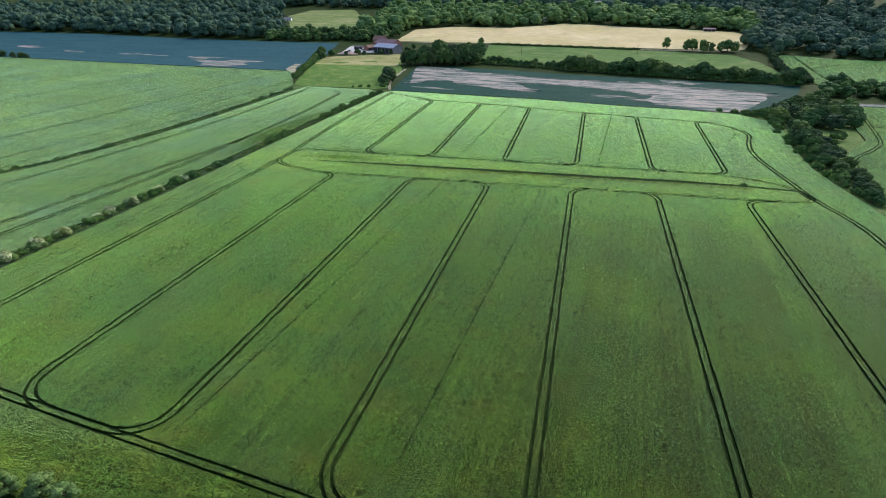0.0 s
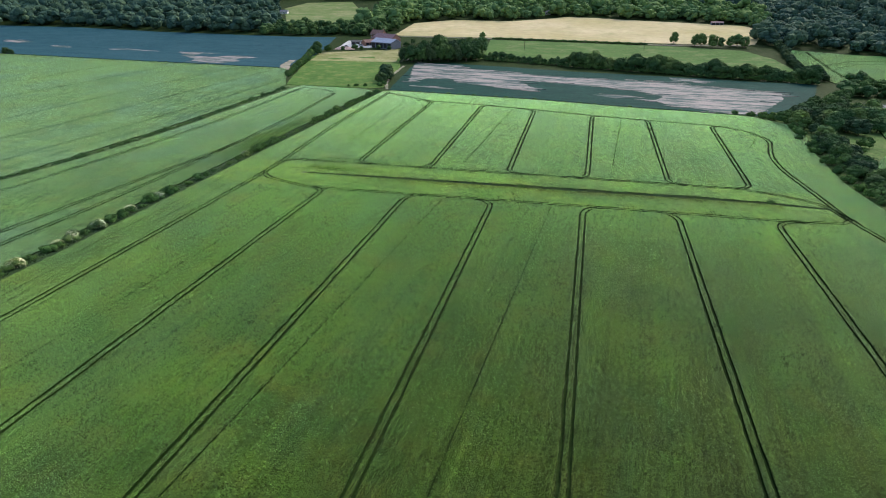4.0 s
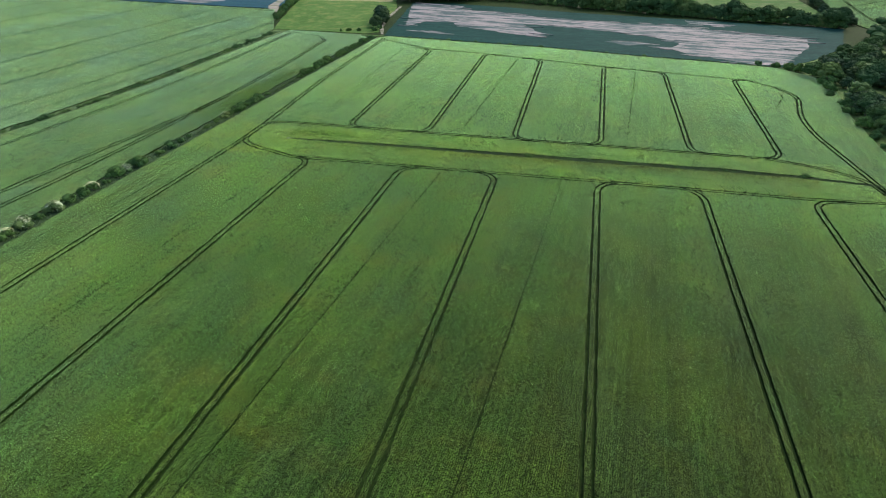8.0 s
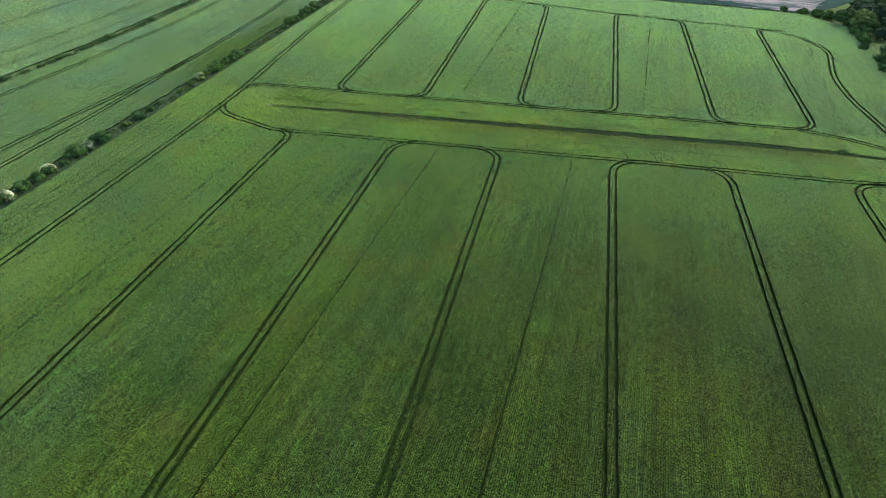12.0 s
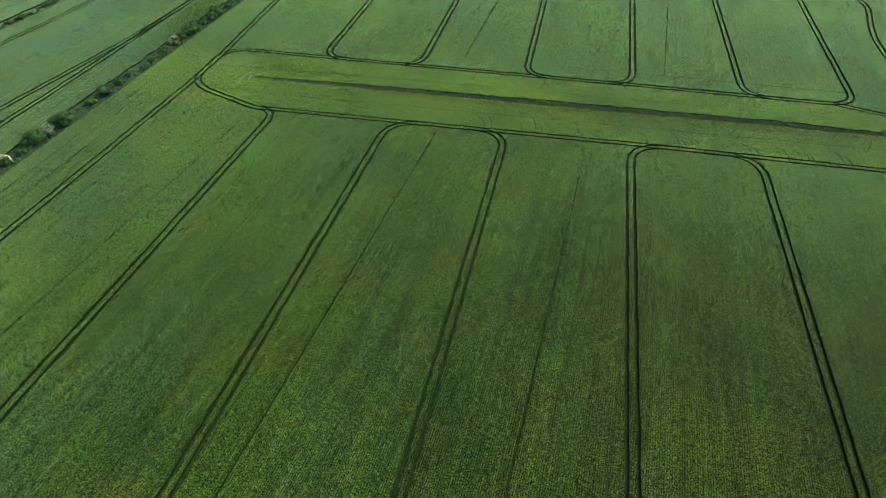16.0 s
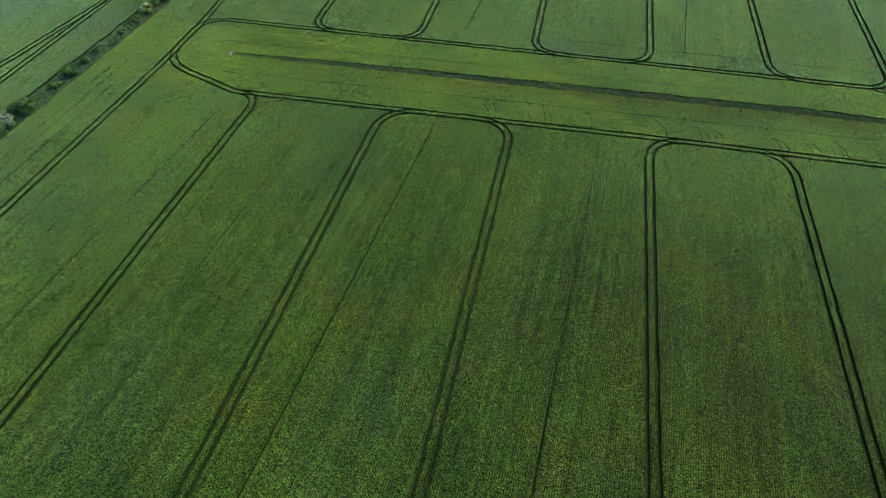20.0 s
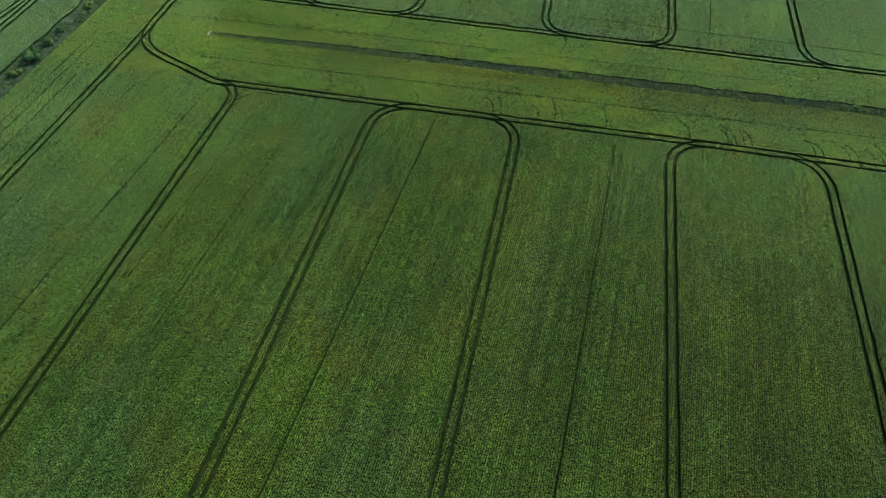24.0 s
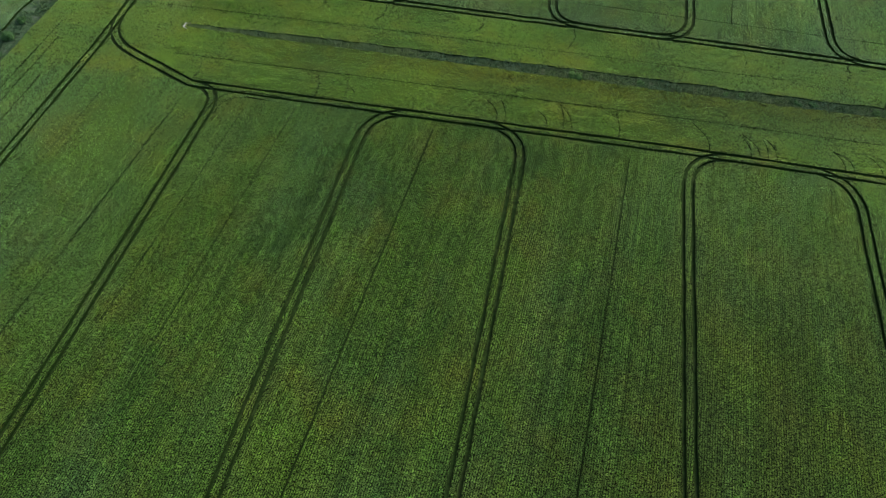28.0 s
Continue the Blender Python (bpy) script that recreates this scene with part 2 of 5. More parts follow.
BANK = ground_cover("field_bank_grass", (0.095, 0.165, 0.062), (0.130, 0.200, 0.084), (0.180, 0.215, 0.130), 0.12, 1.6)
PASTURE = ground_cover("pasture_grass", (0.055, 0.122, 0.026), (0.078, 0.148, 0.036), (0.200, 0.205, 0.070), 0.03, 1.0, 0.7, grit=0.3)
ROUGH_GRASS = ground_cover("rough_grass", (0.055, 0.110, 0.028), (0.085, 0.138, 0.042), (0.150, 0.165, 0.080), 0.05, 1.0)
PALE_MEADOW = ground_cover("grazed_dry_meadow", (0.085, 0.145, 0.044), (0.170, 0.195, 0.084), (0.270, 0.245, 0.150), 0.014, 0.4, 1.5, strength=0.3, grit=0.2)
PADDOCK = ground_cover("grazed_fawn_paddock", (0.150, 0.175, 0.062), (0.270, 0.255, 0.135), (0.340, 0.300, 0.190), 0.03, 0.6, 1.5, strength=0.3, grit=0.2)
MEADOW = ground_cover("grazed_meadow", (0.050, 0.112, 0.028), (0.075, 0.140, 0.040), (0.165, 0.180, 0.090), 0.014, 0.4, 1.5, strength=0.3, grit=0.2)
# Pale straw stubble, its colour lightened further to stand for sunlight on it
HAY = ground_cover("sunlit_mown_hay", (0.330, 0.290, 0.145), (0.450, 0.380, 0.245), (0.200, 0.230, 0.085), 0.010, 0.10, 1.0, strength=0.1, grit=0.10)
BLUE_CROP = ground_cover("blue_green_leaf_crop", (0.015, 0.058, 0.078), (0.022, 0.071, 0.092), (0.034, 0.086, 0.100), 0.02, 0.7, 3.0, 0.1, grit=0.25)
TEAL_CROP = ground_cover("teal_leaf_crop", (0.005, 0.036, 0.031), (0.008, 0.046, 0.040), (0.016, 0.062, 0.054), 0.02, 0.7, 3.0, 0.1, grit=0.3)
BARE = streaky_soil("pinkish_bare_soil", (0.230, 0.205, 0.205), (0.320, 0.285, 0.280), (0.030, 0.066, 0.068))
TRACK_SOIL = streaky_soil("dry_track_soil", (0.260, 0.225, 0.190), (0.340, 0.300, 0.260), (0.110, 0.130, 0.070))
REED = ground_cover("ditch_grass_and_reed", (0.026, 0.048, 0.016), (0.042, 0.066, 0.027), (0.078, 0.092, 0.056), 0.15, 2.5)
OAK_LEAF = leaf_material("broad_leaves", (0.034, 0.070, 0.026), (0.066, 0.114, 0.042))
ASH_LEAF = leaf_material("paler_leaves", (0.070, 0.115, 0.042), (0.130, 0.190, 0.075))
DARK_LEAF = leaf_material("dark_leaves", (0.032, 0.060, 0.030), (0.064, 0.096, 0.048))
# Bluish grey in the hill leaves stands in for distance haze
HAZY_HILL_LEAF = leaf_material("woodland_leaves", (0.036, 0.068, 0.052), (0.066, 0.106, 0.078))
# Brighter copy for the wood above the hay, sunlight put into its colour
SUNNY_LEAF = leaf_material("sunlit_woodland_leaves", (0.062, 0.115, 0.042), (0.135, 0.200, 0.076))
HEDGE_LEAF = leaf_material("hedge_leaves", (0.044, 0.095, 0.030), (0.085, 0.148, 0.048))
BANK_BLADE = leaf_material("bank_grass_blades", (0.050, 0.092, 0.036), (0.105, 0.150, 0.072))
BLADE = leaf_material("reed_blades", (0.044, 0.080, 0.028), (0.105, 0.140, 0.072))
BLOSSOM = leaf_material("hawthorn_blossom", (0.60, 0.62, 0.42), (0.80, 0.82, 0.62), (0.97, 1.0, 1.0))
BARK = plain("bark", (0.085, 0.068, 0.050), 0.9)


# ---- terrain ----
def rise(y):
    """Height of the land: a flat valley floor, then a gentle slope and a steeper wooded hill."""
    y = np.asarray(y, float)
    z = 0.0325 * (np.clip(y, 360, 400) - 360) ** 2 / 40 + 0.065 * (np.clip(y, 400, 750) - 400)
    return z + 0.10 * (np.clip(y, 750, 1500) - 750)


DEPTH = 0.55  # the crops stand this far above the soil


def mesh(name, verts, faces, mats, slots=None, smooth=False):
    me = bpy.data.meshes.new(name)
    me.from_pydata([tuple(v) for v in verts], [], [tuple(f) for f in faces])
    for m in mats if isinstance(mats, (list, tuple)) else [mats]:
        me.materials.append(m)
    if slots is not None:
        me.polygons.foreach_set("material_index", np.asarray(slots, np.int32))
    if smooth:
        me.polygons.foreach_set("use_smooth", np.ones(len(me.polygons), bool))
    me.update()
    return me


def part(name, bm, mat, parent, label=""):
    me = bpy.data.meshes.new(name)
    bm.to_mesh(me)
    bm.free()
    me.materials.append(mat)
    ob = new(name, me)
    ob.parent = parent
    return tagged(ob, label)


def grid_lines(lo, hi, fine_lo, fine_hi, step, far):
    return sorted(set([*np.arange(lo, fine_lo, far), *np.arange(fine_lo, fine_hi, step), *np.arange(fine_hi, hi + far, far)]))


xs, ys = grid_lines(-2600, 2600, -900, 500, 50, 200), grid_lines(-1400, 3400, 340, 780, 20, 120)
gv = [(x, y, float(rise(y)) - DEPTH) for y in ys for x in xs]
nx = len(xs)
gf = [(j * nx + i, j * nx + i + 1, (j + 1) * nx + i + 1, (j + 1) * nx + i) for j in range(len(ys) - 1) for i in range(nx - 1)]
tagged(new("ground", mesh("ground", gv, gf, SOIL, smooth=True)), "darkened soil with thin grass, reaching the horizon", "ground", kind="structure")


def inside(p, poly):
    x, y = p
    hit, j = False, len(poly) - 1
    for i in range(len(poly)):
        (xi, yi), (xj, yj) = poly[i], poly[j]
        if (yi > y) != (yj > y) and x < (xj - xi) * (y - yi) / (yj - yi) + xi:
            hit = not hit
        j = i
    return hit


def ragged(poly, step, wobble, seed):
    """The outline cut into short steps, each a little off the line."""
    r = random.Random(seed)
    out = []
    for i, p in enumerate(poly):
        q = poly[(i + 1) % len(poly)]
        k = max(1, int(math.dist(p, q) / step))
        for s in range(k):
            f = s / k
            out.append((p[0] + (q[0] - p[0]) * f + r.uniform(-wobble, wobble), p[1] + (q[1] - p[1]) * f + r.uniform(-wobble, wobble)))
    return out


def sheet(name, poly, mat, top, label, category, kind="stuff", ribbons=(), cell=25.0, holes=(), swell=0.0, walls=None, zone=None):
    """A layer that covers a stretch of land, with its outline, holes and wheel gaps cut right through it to the soil."""
    from mathutils.geometry import delaunay_2d_cdt
    verts, faces = [], []

    def ring(pts):
        turn = sum(p[0] * q[1] - q[0] * p[1] for p, q in zip(pts, [*pts[1:], pts[0]]))
        pts = pts if turn > 0 else pts[::-1]
        base = len(verts)
        verts.extend(Vector((float(x), float(y))) for x, y in pts)
        faces.append(list(range(base, base + len(pts))))

    ring(poly)
    for h in holes:
        ring(h)
    cut_from = 1
    for rib in ribbons:
        left, right = rib
        base = len(verts)
        verts.extend(Vector(p) for p in left)
        verts.extend(Vector(p) for p in right)
        k = len(left)
        for i in range(k - 1):
            q = [base + i, base + k + i, base + k + i + 1, base + i + 1]
            faces.append(q)
    lo, hi = np.min(poly, axis=0), np.max(poly, axis=0)
    r = random.Random(name)
    for x in np.arange(lo[0], hi[0], cell):
        for y in np.arange(lo[1], hi[1], cell):
            p = (x + r.uniform(0.2, 0.8) * cell, y + r.uniform(0.2, 0.8) * cell)
            if inside(p, poly):
                verts.append(Vector(p))
    v2, _, f2, _, _, of = delaunay_2d_cdt(verts, [], faces, 0, 1e-3)
    keep = [f for f, o in zip(f2, of) if 0 in o and not any(i >= cut_from for i in o)]
    z = [float(rise(p[1])) + top + swell * noise.noise(Vector((p[0] * 0.35, p[1] * 0.35, 0))) for p in v2]
    out = [(p[0], p[1], h) for p, h in zip(v2, z)]
    tris = []
    edge = {}
    for f in keep:
        a, b, c = (v2[i] for i in f)
        f = list(f) if (b - a).cross(c - a) > 0 else list(f)[::-1]
        tris.append(f)
        for i in range(len(f)):
            edge[(f[i], f[(i + 1) % len(f)])] = True
    low = {}
    for a, b in edge:
        if (b, a) not in edge:
            for i in (a, b):
                if i not in low:
                    low[i] = len(out)
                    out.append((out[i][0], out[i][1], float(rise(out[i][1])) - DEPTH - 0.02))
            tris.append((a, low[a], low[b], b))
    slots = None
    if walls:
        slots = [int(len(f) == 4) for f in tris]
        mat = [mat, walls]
    if zone:
        slots = [2 if s == 0 and zone[1](sum(out[i][0] for i in f) / 3, sum(out[i][1] for i in f) / 3) else s for s, f in zip(slots, tris)]
        mat.append(zone[0])
    return tagged(new(name, mesh(name, out, tris, mat, slots)), label, category, kind=kind)


LEAN = 0.063  # the seed rows run this much off the tramlines


# ---- wheel tracks: pairs of narrow gaps through the standing crop ----
def rounded(pts, radii):
    """A polyline with its corners rounded by the radii given (0 leaves one sharp)."""
    out = [Vector(pts[0])]
    for i in range(1, len(pts) - 1):
        p, a, b = Vector(pts[i]), Vector(pts[i - 1]), Vector(pts[i + 1])
        rad = radii[i] if isinstance(radii, dict) and i in radii else (radii if not isinstance(radii, dict) else 0)
        u, w = (a - p), (b - p)
        d = min(rad, u.length * (0.95 if i == 1 else 0.48), w.length * (0.95 if i == len(pts) - 2 else 0.48))
        if d < 0.5:
            out.append(p)
            continue
        s, t = p + u.normalized() * d, p + w.normalized() * d
        for k in range(9):
            f = k / 8
            out.append(s * (1 - f) ** 2 + p * 2 * f * (1 - f) + t * f * f)
    out.append(Vector(pts[-1]))
    return out


def dense(pts, step=3.0):
    out = []
    for p, q in zip(pts, pts[1:]):
        k = max(1, int((q - p).length / step))
        out += [p + (q - p) * (i / k) for i in range(k)]
    return out + [pts[-1]]


def ribbon(pts, offset, width, seed, wobble=0.06):
    r = random.Random(seed)
    left, right = [], []
    for i, p in enumerate(pts):
        d = (pts[min(i + 1, len(pts) - 1)] - pts[max(i - 1, 0)]).normalized()
        n = Vector((-d.y, d.x))
        w = width / 2 + r.uniform(-wobble, wobble)
        c = p + n * (offset + r.uniform(-wobble, wobble))
        left.append(c + n * w)
        right.append(c - n * w)
    return left, right


GAUGE, TYRE = 1.6, 0.50


def pair(pts, radii=0, gauge=GAUGE, width=TYRE):
    line = dense(rounded(pts, radii))
    return [ribbon(line, s * gauge / 2, width, repr(pts) + str(s)) for s in (-1, 1)]


def thin(pts, width=0.22):
    return [ribbon(dense([Vector(p) for p in pts], 5), 0, width, repr(pts), width * 0.22)]


def south(x):
    return -176.3 - 0.181 * x


# main field, southern block: long bouts joined two by two by rounded turns
tracks = []
tracks += pair([(-121.5, -260), (-121.0, 0), (-121.8, 22), (-127.5, 92), (-131.5, 200), (-133, 206)], width=0.56)
LAT = [(-97, -7.4), (-60, -6.1), (0, -3.8), (59, -2.6)]
TOP = [(-104, 27.6), (-60, 28.6), (0, 30.1), (54, 31.0)]


def lat(x):
    return float(np.interp(x, [p[0] for p in LAT], [p[1] for p in LAT]))


def top(x):
    return float(np.interp(x, [p[0] for p in TOP], [p[1] for p in TOP]))


tracks += pair([(-121.73, 20), (-121.15, 2), *LAT, (84, 0), (82, 25)], {1: 9, 5: 4, 6: 6}, width=0.56)
tracks += pair([(-121.45, 12), (-122.2, 27.5), *TOP, (70, 26), (81, 18), (83.5, 3)], {1: 9, 2: 12, 6: 9, 7: 9}, width=0.68)
tracks += pair([(-130, 200.5), (-97, 180), (-64, 175.5), (-31, 168.5), (1, 160), (31, 154.8), (63, 150.2), (78, 142), (86.5, 122), (79, 88), (78, 65), (82.5, 18), (84, 3), (90, -22), (91, -60), (92, -260)], {7: 9, 8: 12, 9: 12, 10: 10, 12: 6, 13: 10}, width=0.66)
tracks += pair([(-150, south(-150)), (-60, south(-60)), (100, south(100))])
BOUTS = [(-90.5, -97.5, -78), (-60.1, -48, -72), (-30, -42, -18), (0.3, 12, -12), (30.2, 18, 42), (60, 72, 48)]
for x, up, down in BOUTS:
    s = south(down)
    tracks += pair([(up, lat(up)), (x, lat(x)), (x, south(x)), (down, s)], {1: 9, 2: 10}, width=0.56)
tracks += pair([(-90, -15), (-90, lat(-90) - 0.6), (-78, lat(-78) - 1.2)], {1: 9}, width=0.16)
# northern block
TOPS = [(-95.5, 178.6, -108), (-63.5, 174.8, -52), (-31.5, 168.0, -42), (1.5, 160, 12), (31.3, 154.6, 20), (63.2, 150.0, 74)]
FEET = [(-91, -79), (-60.8, -72), (-29.5, -18), (1.0, -11), (31, 43), (60, 48)]
for (xt, yt, end), (xf, foot) in zip(TOPS, FEET):
    tracks += pair([(foot, top(foot)), (xf, top(xf)), (xt, yt), (end, yt + (0.17 * (xt - end)))], {1: 8, 2: 8}, width=0.68)
# single thin gaps where two passes of the seed drill did not quite meet
for x, y, far, w in ((-47.2, -9.2, -160, 0.20), (-10.3, -8.3, -160, 0.17), (-74.3, -9, -70, 0.13), (-97, -12, -150, 0.15), (-112.8, -12, -120, 0.13), (-84, -12, -60, 0.10)):
    tracks += thin([(x, y), (x + LEAN * (far - y), far)], w)
tracks += thin([(-49, 38), (-44.5, 166)], 0.24) + thin([(10, 38), (17.2, 152)], 0.24) + thin([(-106, 38), (-112, 180)], 0.1)
tracks += thin([(-132.6, -240), (-132.4, 5)], 0.2) + thin([(-130.4, -240), (-130.2, 0)], 0.18) + thin([(-127, -240), (-127, -12)], 0.18)
tracks += thin([(74, 128), (84, 127)], 0.35) + thin([(80, 138), (79, 118), (72, 98)], 0.2)

# short curling tyre marks where the sprayer was turned on the headland
r = random.Random(8)
for x in (-96, -71, -66, -52, -38, -27, -25, -12, 3.5, 13, 16, 27, 36, 40, 43, 51):
    x += r.uniform(-2, 2)
    for k in (0, 1.6) if r.random() < 0.6 else (0,):
        tracks += [ribbon(dense(rounded([(x + k, lat(x) + 0.8), (x + k + 0.3, lat(x) + 4), (x + k - r.uniform(0.6, 3.2), lat(x) + r.uniform(5.0, 8.5))], 2.5), 1.2), 0, r.uniform(0.10, 0.17), f"{x} {k}", 0.05)]
for x in (-80, -66, -44, -24, -6, 12, 33, 47):
    tracks += [ribbon(dense(rounded([(x, top(x) - 1.2), (x + 0.8, top(x) - 4.5), (x - 0.6, top(x) - r.uniform(6.5, 9))], 2), 1.2), 0, r.uniform(0.09, 0.16), f"t{x}", 0.05)]
tracks += thin([(-104, 0.5), (-60, 2.6), (0, 5.0), (60, 7.2)], 0.12) + thin([(-118, 15.5), (-60, 18.5), (20, 21.5)], 0.12) + thin([(-104, 36), (-60, 37.5)], 0.12) + thin([(-24, 38), (60, 39)], 0.14)

DITCH = [(-105.5, 9.7), (-85, 10.7), (-57, 11.9), (-20, 13.3), (8, 14.4), (37, 15.6), (62, 15.7), (84, 13.5)]
dl, dr = [], []
for i, (x, y) in enumerate(DITCH):
    w = (0.5, 1.1, 1.3, 1.5, 1.55, 1.5, 1.2, 0.5)[i]
    dl.append((x, y + w))
    dr.append((x, y - w))
ditch_hole = ragged(dl[::-1] + dr, 2.5, 0.25, 5)

MAIN = [(-137.2, south(-137) - 16), (107, south(107) - 16), (104, -40), (100, 5), (96.5, 50), (99.5, 95), (108, 147), (104, 166), (90, 183), (58, 189), (24, 192.5), (-31, 203.5), (-90, 208), (-131, 212), (-137.2, 206)]
def headland(x, y):
    return (lat(x) < y < top(x) and x < 83) or y < south(x)


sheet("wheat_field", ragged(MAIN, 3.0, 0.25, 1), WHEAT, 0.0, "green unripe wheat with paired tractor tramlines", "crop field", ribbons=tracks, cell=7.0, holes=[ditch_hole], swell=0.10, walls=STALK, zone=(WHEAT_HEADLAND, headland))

# the standing ears of the main field: rows of small bent leaf tufts over the closed crop, none in the wheel gaps or the ditch
def free_of_gaps(px, py, ribbons, holes, room, cell=0.12, origin=(-145.0, -215.0)):
    x0, y0 = origin
    mask = np.zeros((int(440 / cell), int(260 / cell)), bool)
    for left, right in ribbons:
        a, b = np.array([tuple(p) for p in left]), np.array([tuple(p) for p in right])
        f = np.linspace(0, 1, 28)[:, None, None]
        along = (a[:-1] * (1 - f) + a[1:] * f, b[:-1] * (1 - f) + b[1:] * f)
        for g in np.linspace(0, 1, 8):
            q = (along[0] * (1 - g) + along[1] * g).reshape(-1, 2)
            i, j = ((q[:, 1] - y0) / cell).astype(int), ((q[:, 0] - x0) / cell).astype(int)
            ok = (i >= 0) & (j >= 0) & (i < mask.shape[0]) & (j < mask.shape[1])
            mask[i[ok], j[ok]] = True
    keep = np.ones(len(px), bool)
    for dx, dy in ((0, 0), (room, 0), (-room, 0), (0, room), (0, -room)):
        i = np.clip(((py + dy - y0) / cell).astype(int), 0, mask.shape[0] - 1)
        j = np.clip(((px + dx - x0) / cell).astype(int), 0, mask.shape[1] - 1)
        keep &= ~mask[i, j]
    for h in holes:
        keep &= ~within(px, py, h)
    return keep


def within(px, py, poly):
    hit = np.zeros(len(px), bool)
    for (xi, yi), (xj, yj) in zip(poly, [poly[-1], *poly[:-1]]):
        if yi != yj:
            hit ^= ((yi > py) != (yj > py)) & (px < (xj - xi) * (py - yi) / (yj - yi) + xi)
    return hit


def ears(name, xs, ys, row, step, size, lean, mat, seed, label, clip, across=False):
    """Tufts in drill rows: row apart, step along them; each is two leaf blades meeting at a bent ridge."""
    rng = np.random.default_rng(seed)
    u, v = np.meshgrid(np.arange(xs[0] - 12, xs[1] + 12, step if across else row), np.arange(ys[0], ys[1], row if across else step))
    u, v = u.ravel(), v.ravel()
    spread = (step, row * 0.16) if across else (row * 0.16, step)
    u, v = u + rng.uniform(-0.5, 0.5, len(u)) * spread[0], v + rng.uniform(-0.5, 0.5, len(v)) * spread[1]
    u, v = (u, v + lean * u) if across else (u + lean * v, v)
    ok = (u > xs[0]) & (u < xs[1]) & (v > ys[0] - 20) & (v < ys[1] + 20)
    u, v = u[ok], v[ok]
    ok = clip(u, v)
    u, v = u[ok], v[ok]
    n = len(u)
    a = rng.uniform(0, math.tau, n)
    s = size * rng.uniform(0.55, 1.25, n)
    d, w = np.stack([np.cos(a), np.sin(a)], 1) * s[:, None], np.stack([-np.sin(a), np.cos(a)], 1) * s[:, None] * 0.55
    c = np.stack([u, v], 1)
    z = rng.uniform(0.0, 0.08, n)
    tip = rng.uniform(-0.2, 0.8, n) * s
    co = np.empty((n, 4, 3))
    co[:, 0, :2], co[:, 1, :2], co[:, 2, :2], co[:, 3, :2] = c - d, c - w, c + d, c + w
    co[:, 0, 2], co[:, 1, 2], co[:, 2, 2], co[:, 3, 2] = z + 0.08, z + 0.01, z + 0.08 + tip, z + 0.01
    me = bpy.data.meshes.new(name)
    me.vertices.add(n * 4)
    me.vertices.foreach_set("co", co.ravel())
    k = np.arange(n)[:, None] * 4
    loops = np.concatenate([k + [0, 1, 2], k + [0, 2, 3]], 1).ravel()
    me.loops.add(len(loops))
    me.loops.foreach_set("vertex_index", loops)
    me.polygons.add(n * 2)
    me.polygons.foreach_set("loop_start", np.arange(n * 2) * 3)
    me.materials.append(mat)
    me.update(calc_edges=True)
    return tagged(new(name, me), label, "crop", kind="stuff")


DITCH_X, DITCH_Y = [p[0] for p in DITCH], [p[1] for p in DITCH]


def lush_share(u, v):
    """How much of the crop is of the darker, lusher growth: beside the western bank, and round the ditch's head."""
    a = np.exp(-((u + 147) / 5.0) ** 2 - ((v - 66) / 36) ** 2) * 2.2
    b = np.exp(-((u + 100) / 20) ** 2 - ((v - 17.5) / 4.0) ** 2) * 1.1
    return np.clip(a + b, 0, 1)


def olive_share(u, v):
    """How much is dull olive growth: the strip along the ditch's southern side."""
    d = np.interp(u, DITCH_X, DITCH_Y) - v
    return np.clip(np.exp(-((d - 3.2) / 2.4) ** 2) * np.clip((u + 100) / 60, 0, 1) * (u < 90), 0, 1)


def sown(u, v, kind):
    """Which tufts are of the plain, lush or olive kind."""
    pick = np.random.default_rng(len(u)).random(len(u))
    lush, olive = pick < lush_share(u, v), pick > 1 - olive_share(u, v)
    return {"plain": ~lush & ~olive, "lush": lush, "olive": olive & ~lush}[kind]


MAIN_ARRAY = ragged(MAIN, 3.0, 0.25, 1)
LAT_X, LAT_Y, TOP_X, TOP_Y = [p[0] for p in LAT], [p[1] for p in LAT], [p[0] for p in TOP], [p[1] for p in TOP]


def standing(near, head, kind="plain"):
    def test(u, v):
        box = (u > -108) & (u < 66) & (v > -168) & (v < 34)
        between = (v > np.interp(u, LAT_X, LAT_Y)) & (v < np.interp(u, TOP_X, TOP_Y)) & (u < 83) | (v < south(u))
        ok = within(u, v, MAIN_ARRAY) & (between == head) & (box == near)
        if head:
            ok &= sown(u, v, kind)
        ok[ok] = free_of_gaps(u[ok], v[ok], tracks, [ditch_hole], 0.14 if near else 0.24)
        return ok
    return test


ears("wheat_ears", (-108, 66), (-168, 20), 0.34, 0.25, 0.18, LEAN, EARS, 71, "green wheat ears in close drill rows", standing(True, False))
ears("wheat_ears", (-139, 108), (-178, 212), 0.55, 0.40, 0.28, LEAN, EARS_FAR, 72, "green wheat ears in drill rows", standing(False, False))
ears("wheat_ears", (-139, 84), (-10, 32), 0.36, 0.24, 0.19, 0.042, EARS_HEADLAND, 73, "olive-green wheat ears on the headland", standing(True, True), True)
ears("wheat_ears", (-139, 84), (-10, 32), 0.36, 0.24, 0.19, 0.042, EARS_LUSH, 73, "dark lush wheat ears round the ditch's head", standing(True, True, "lush"), True)
ears("wheat_ears", (-139, 84), (-10, 32), 0.36, 0.24, 0.19, 0.042, EARS_OLIVE, 73, "dull olive wheat ears along the ditch", standing(True, True, "olive"), True)
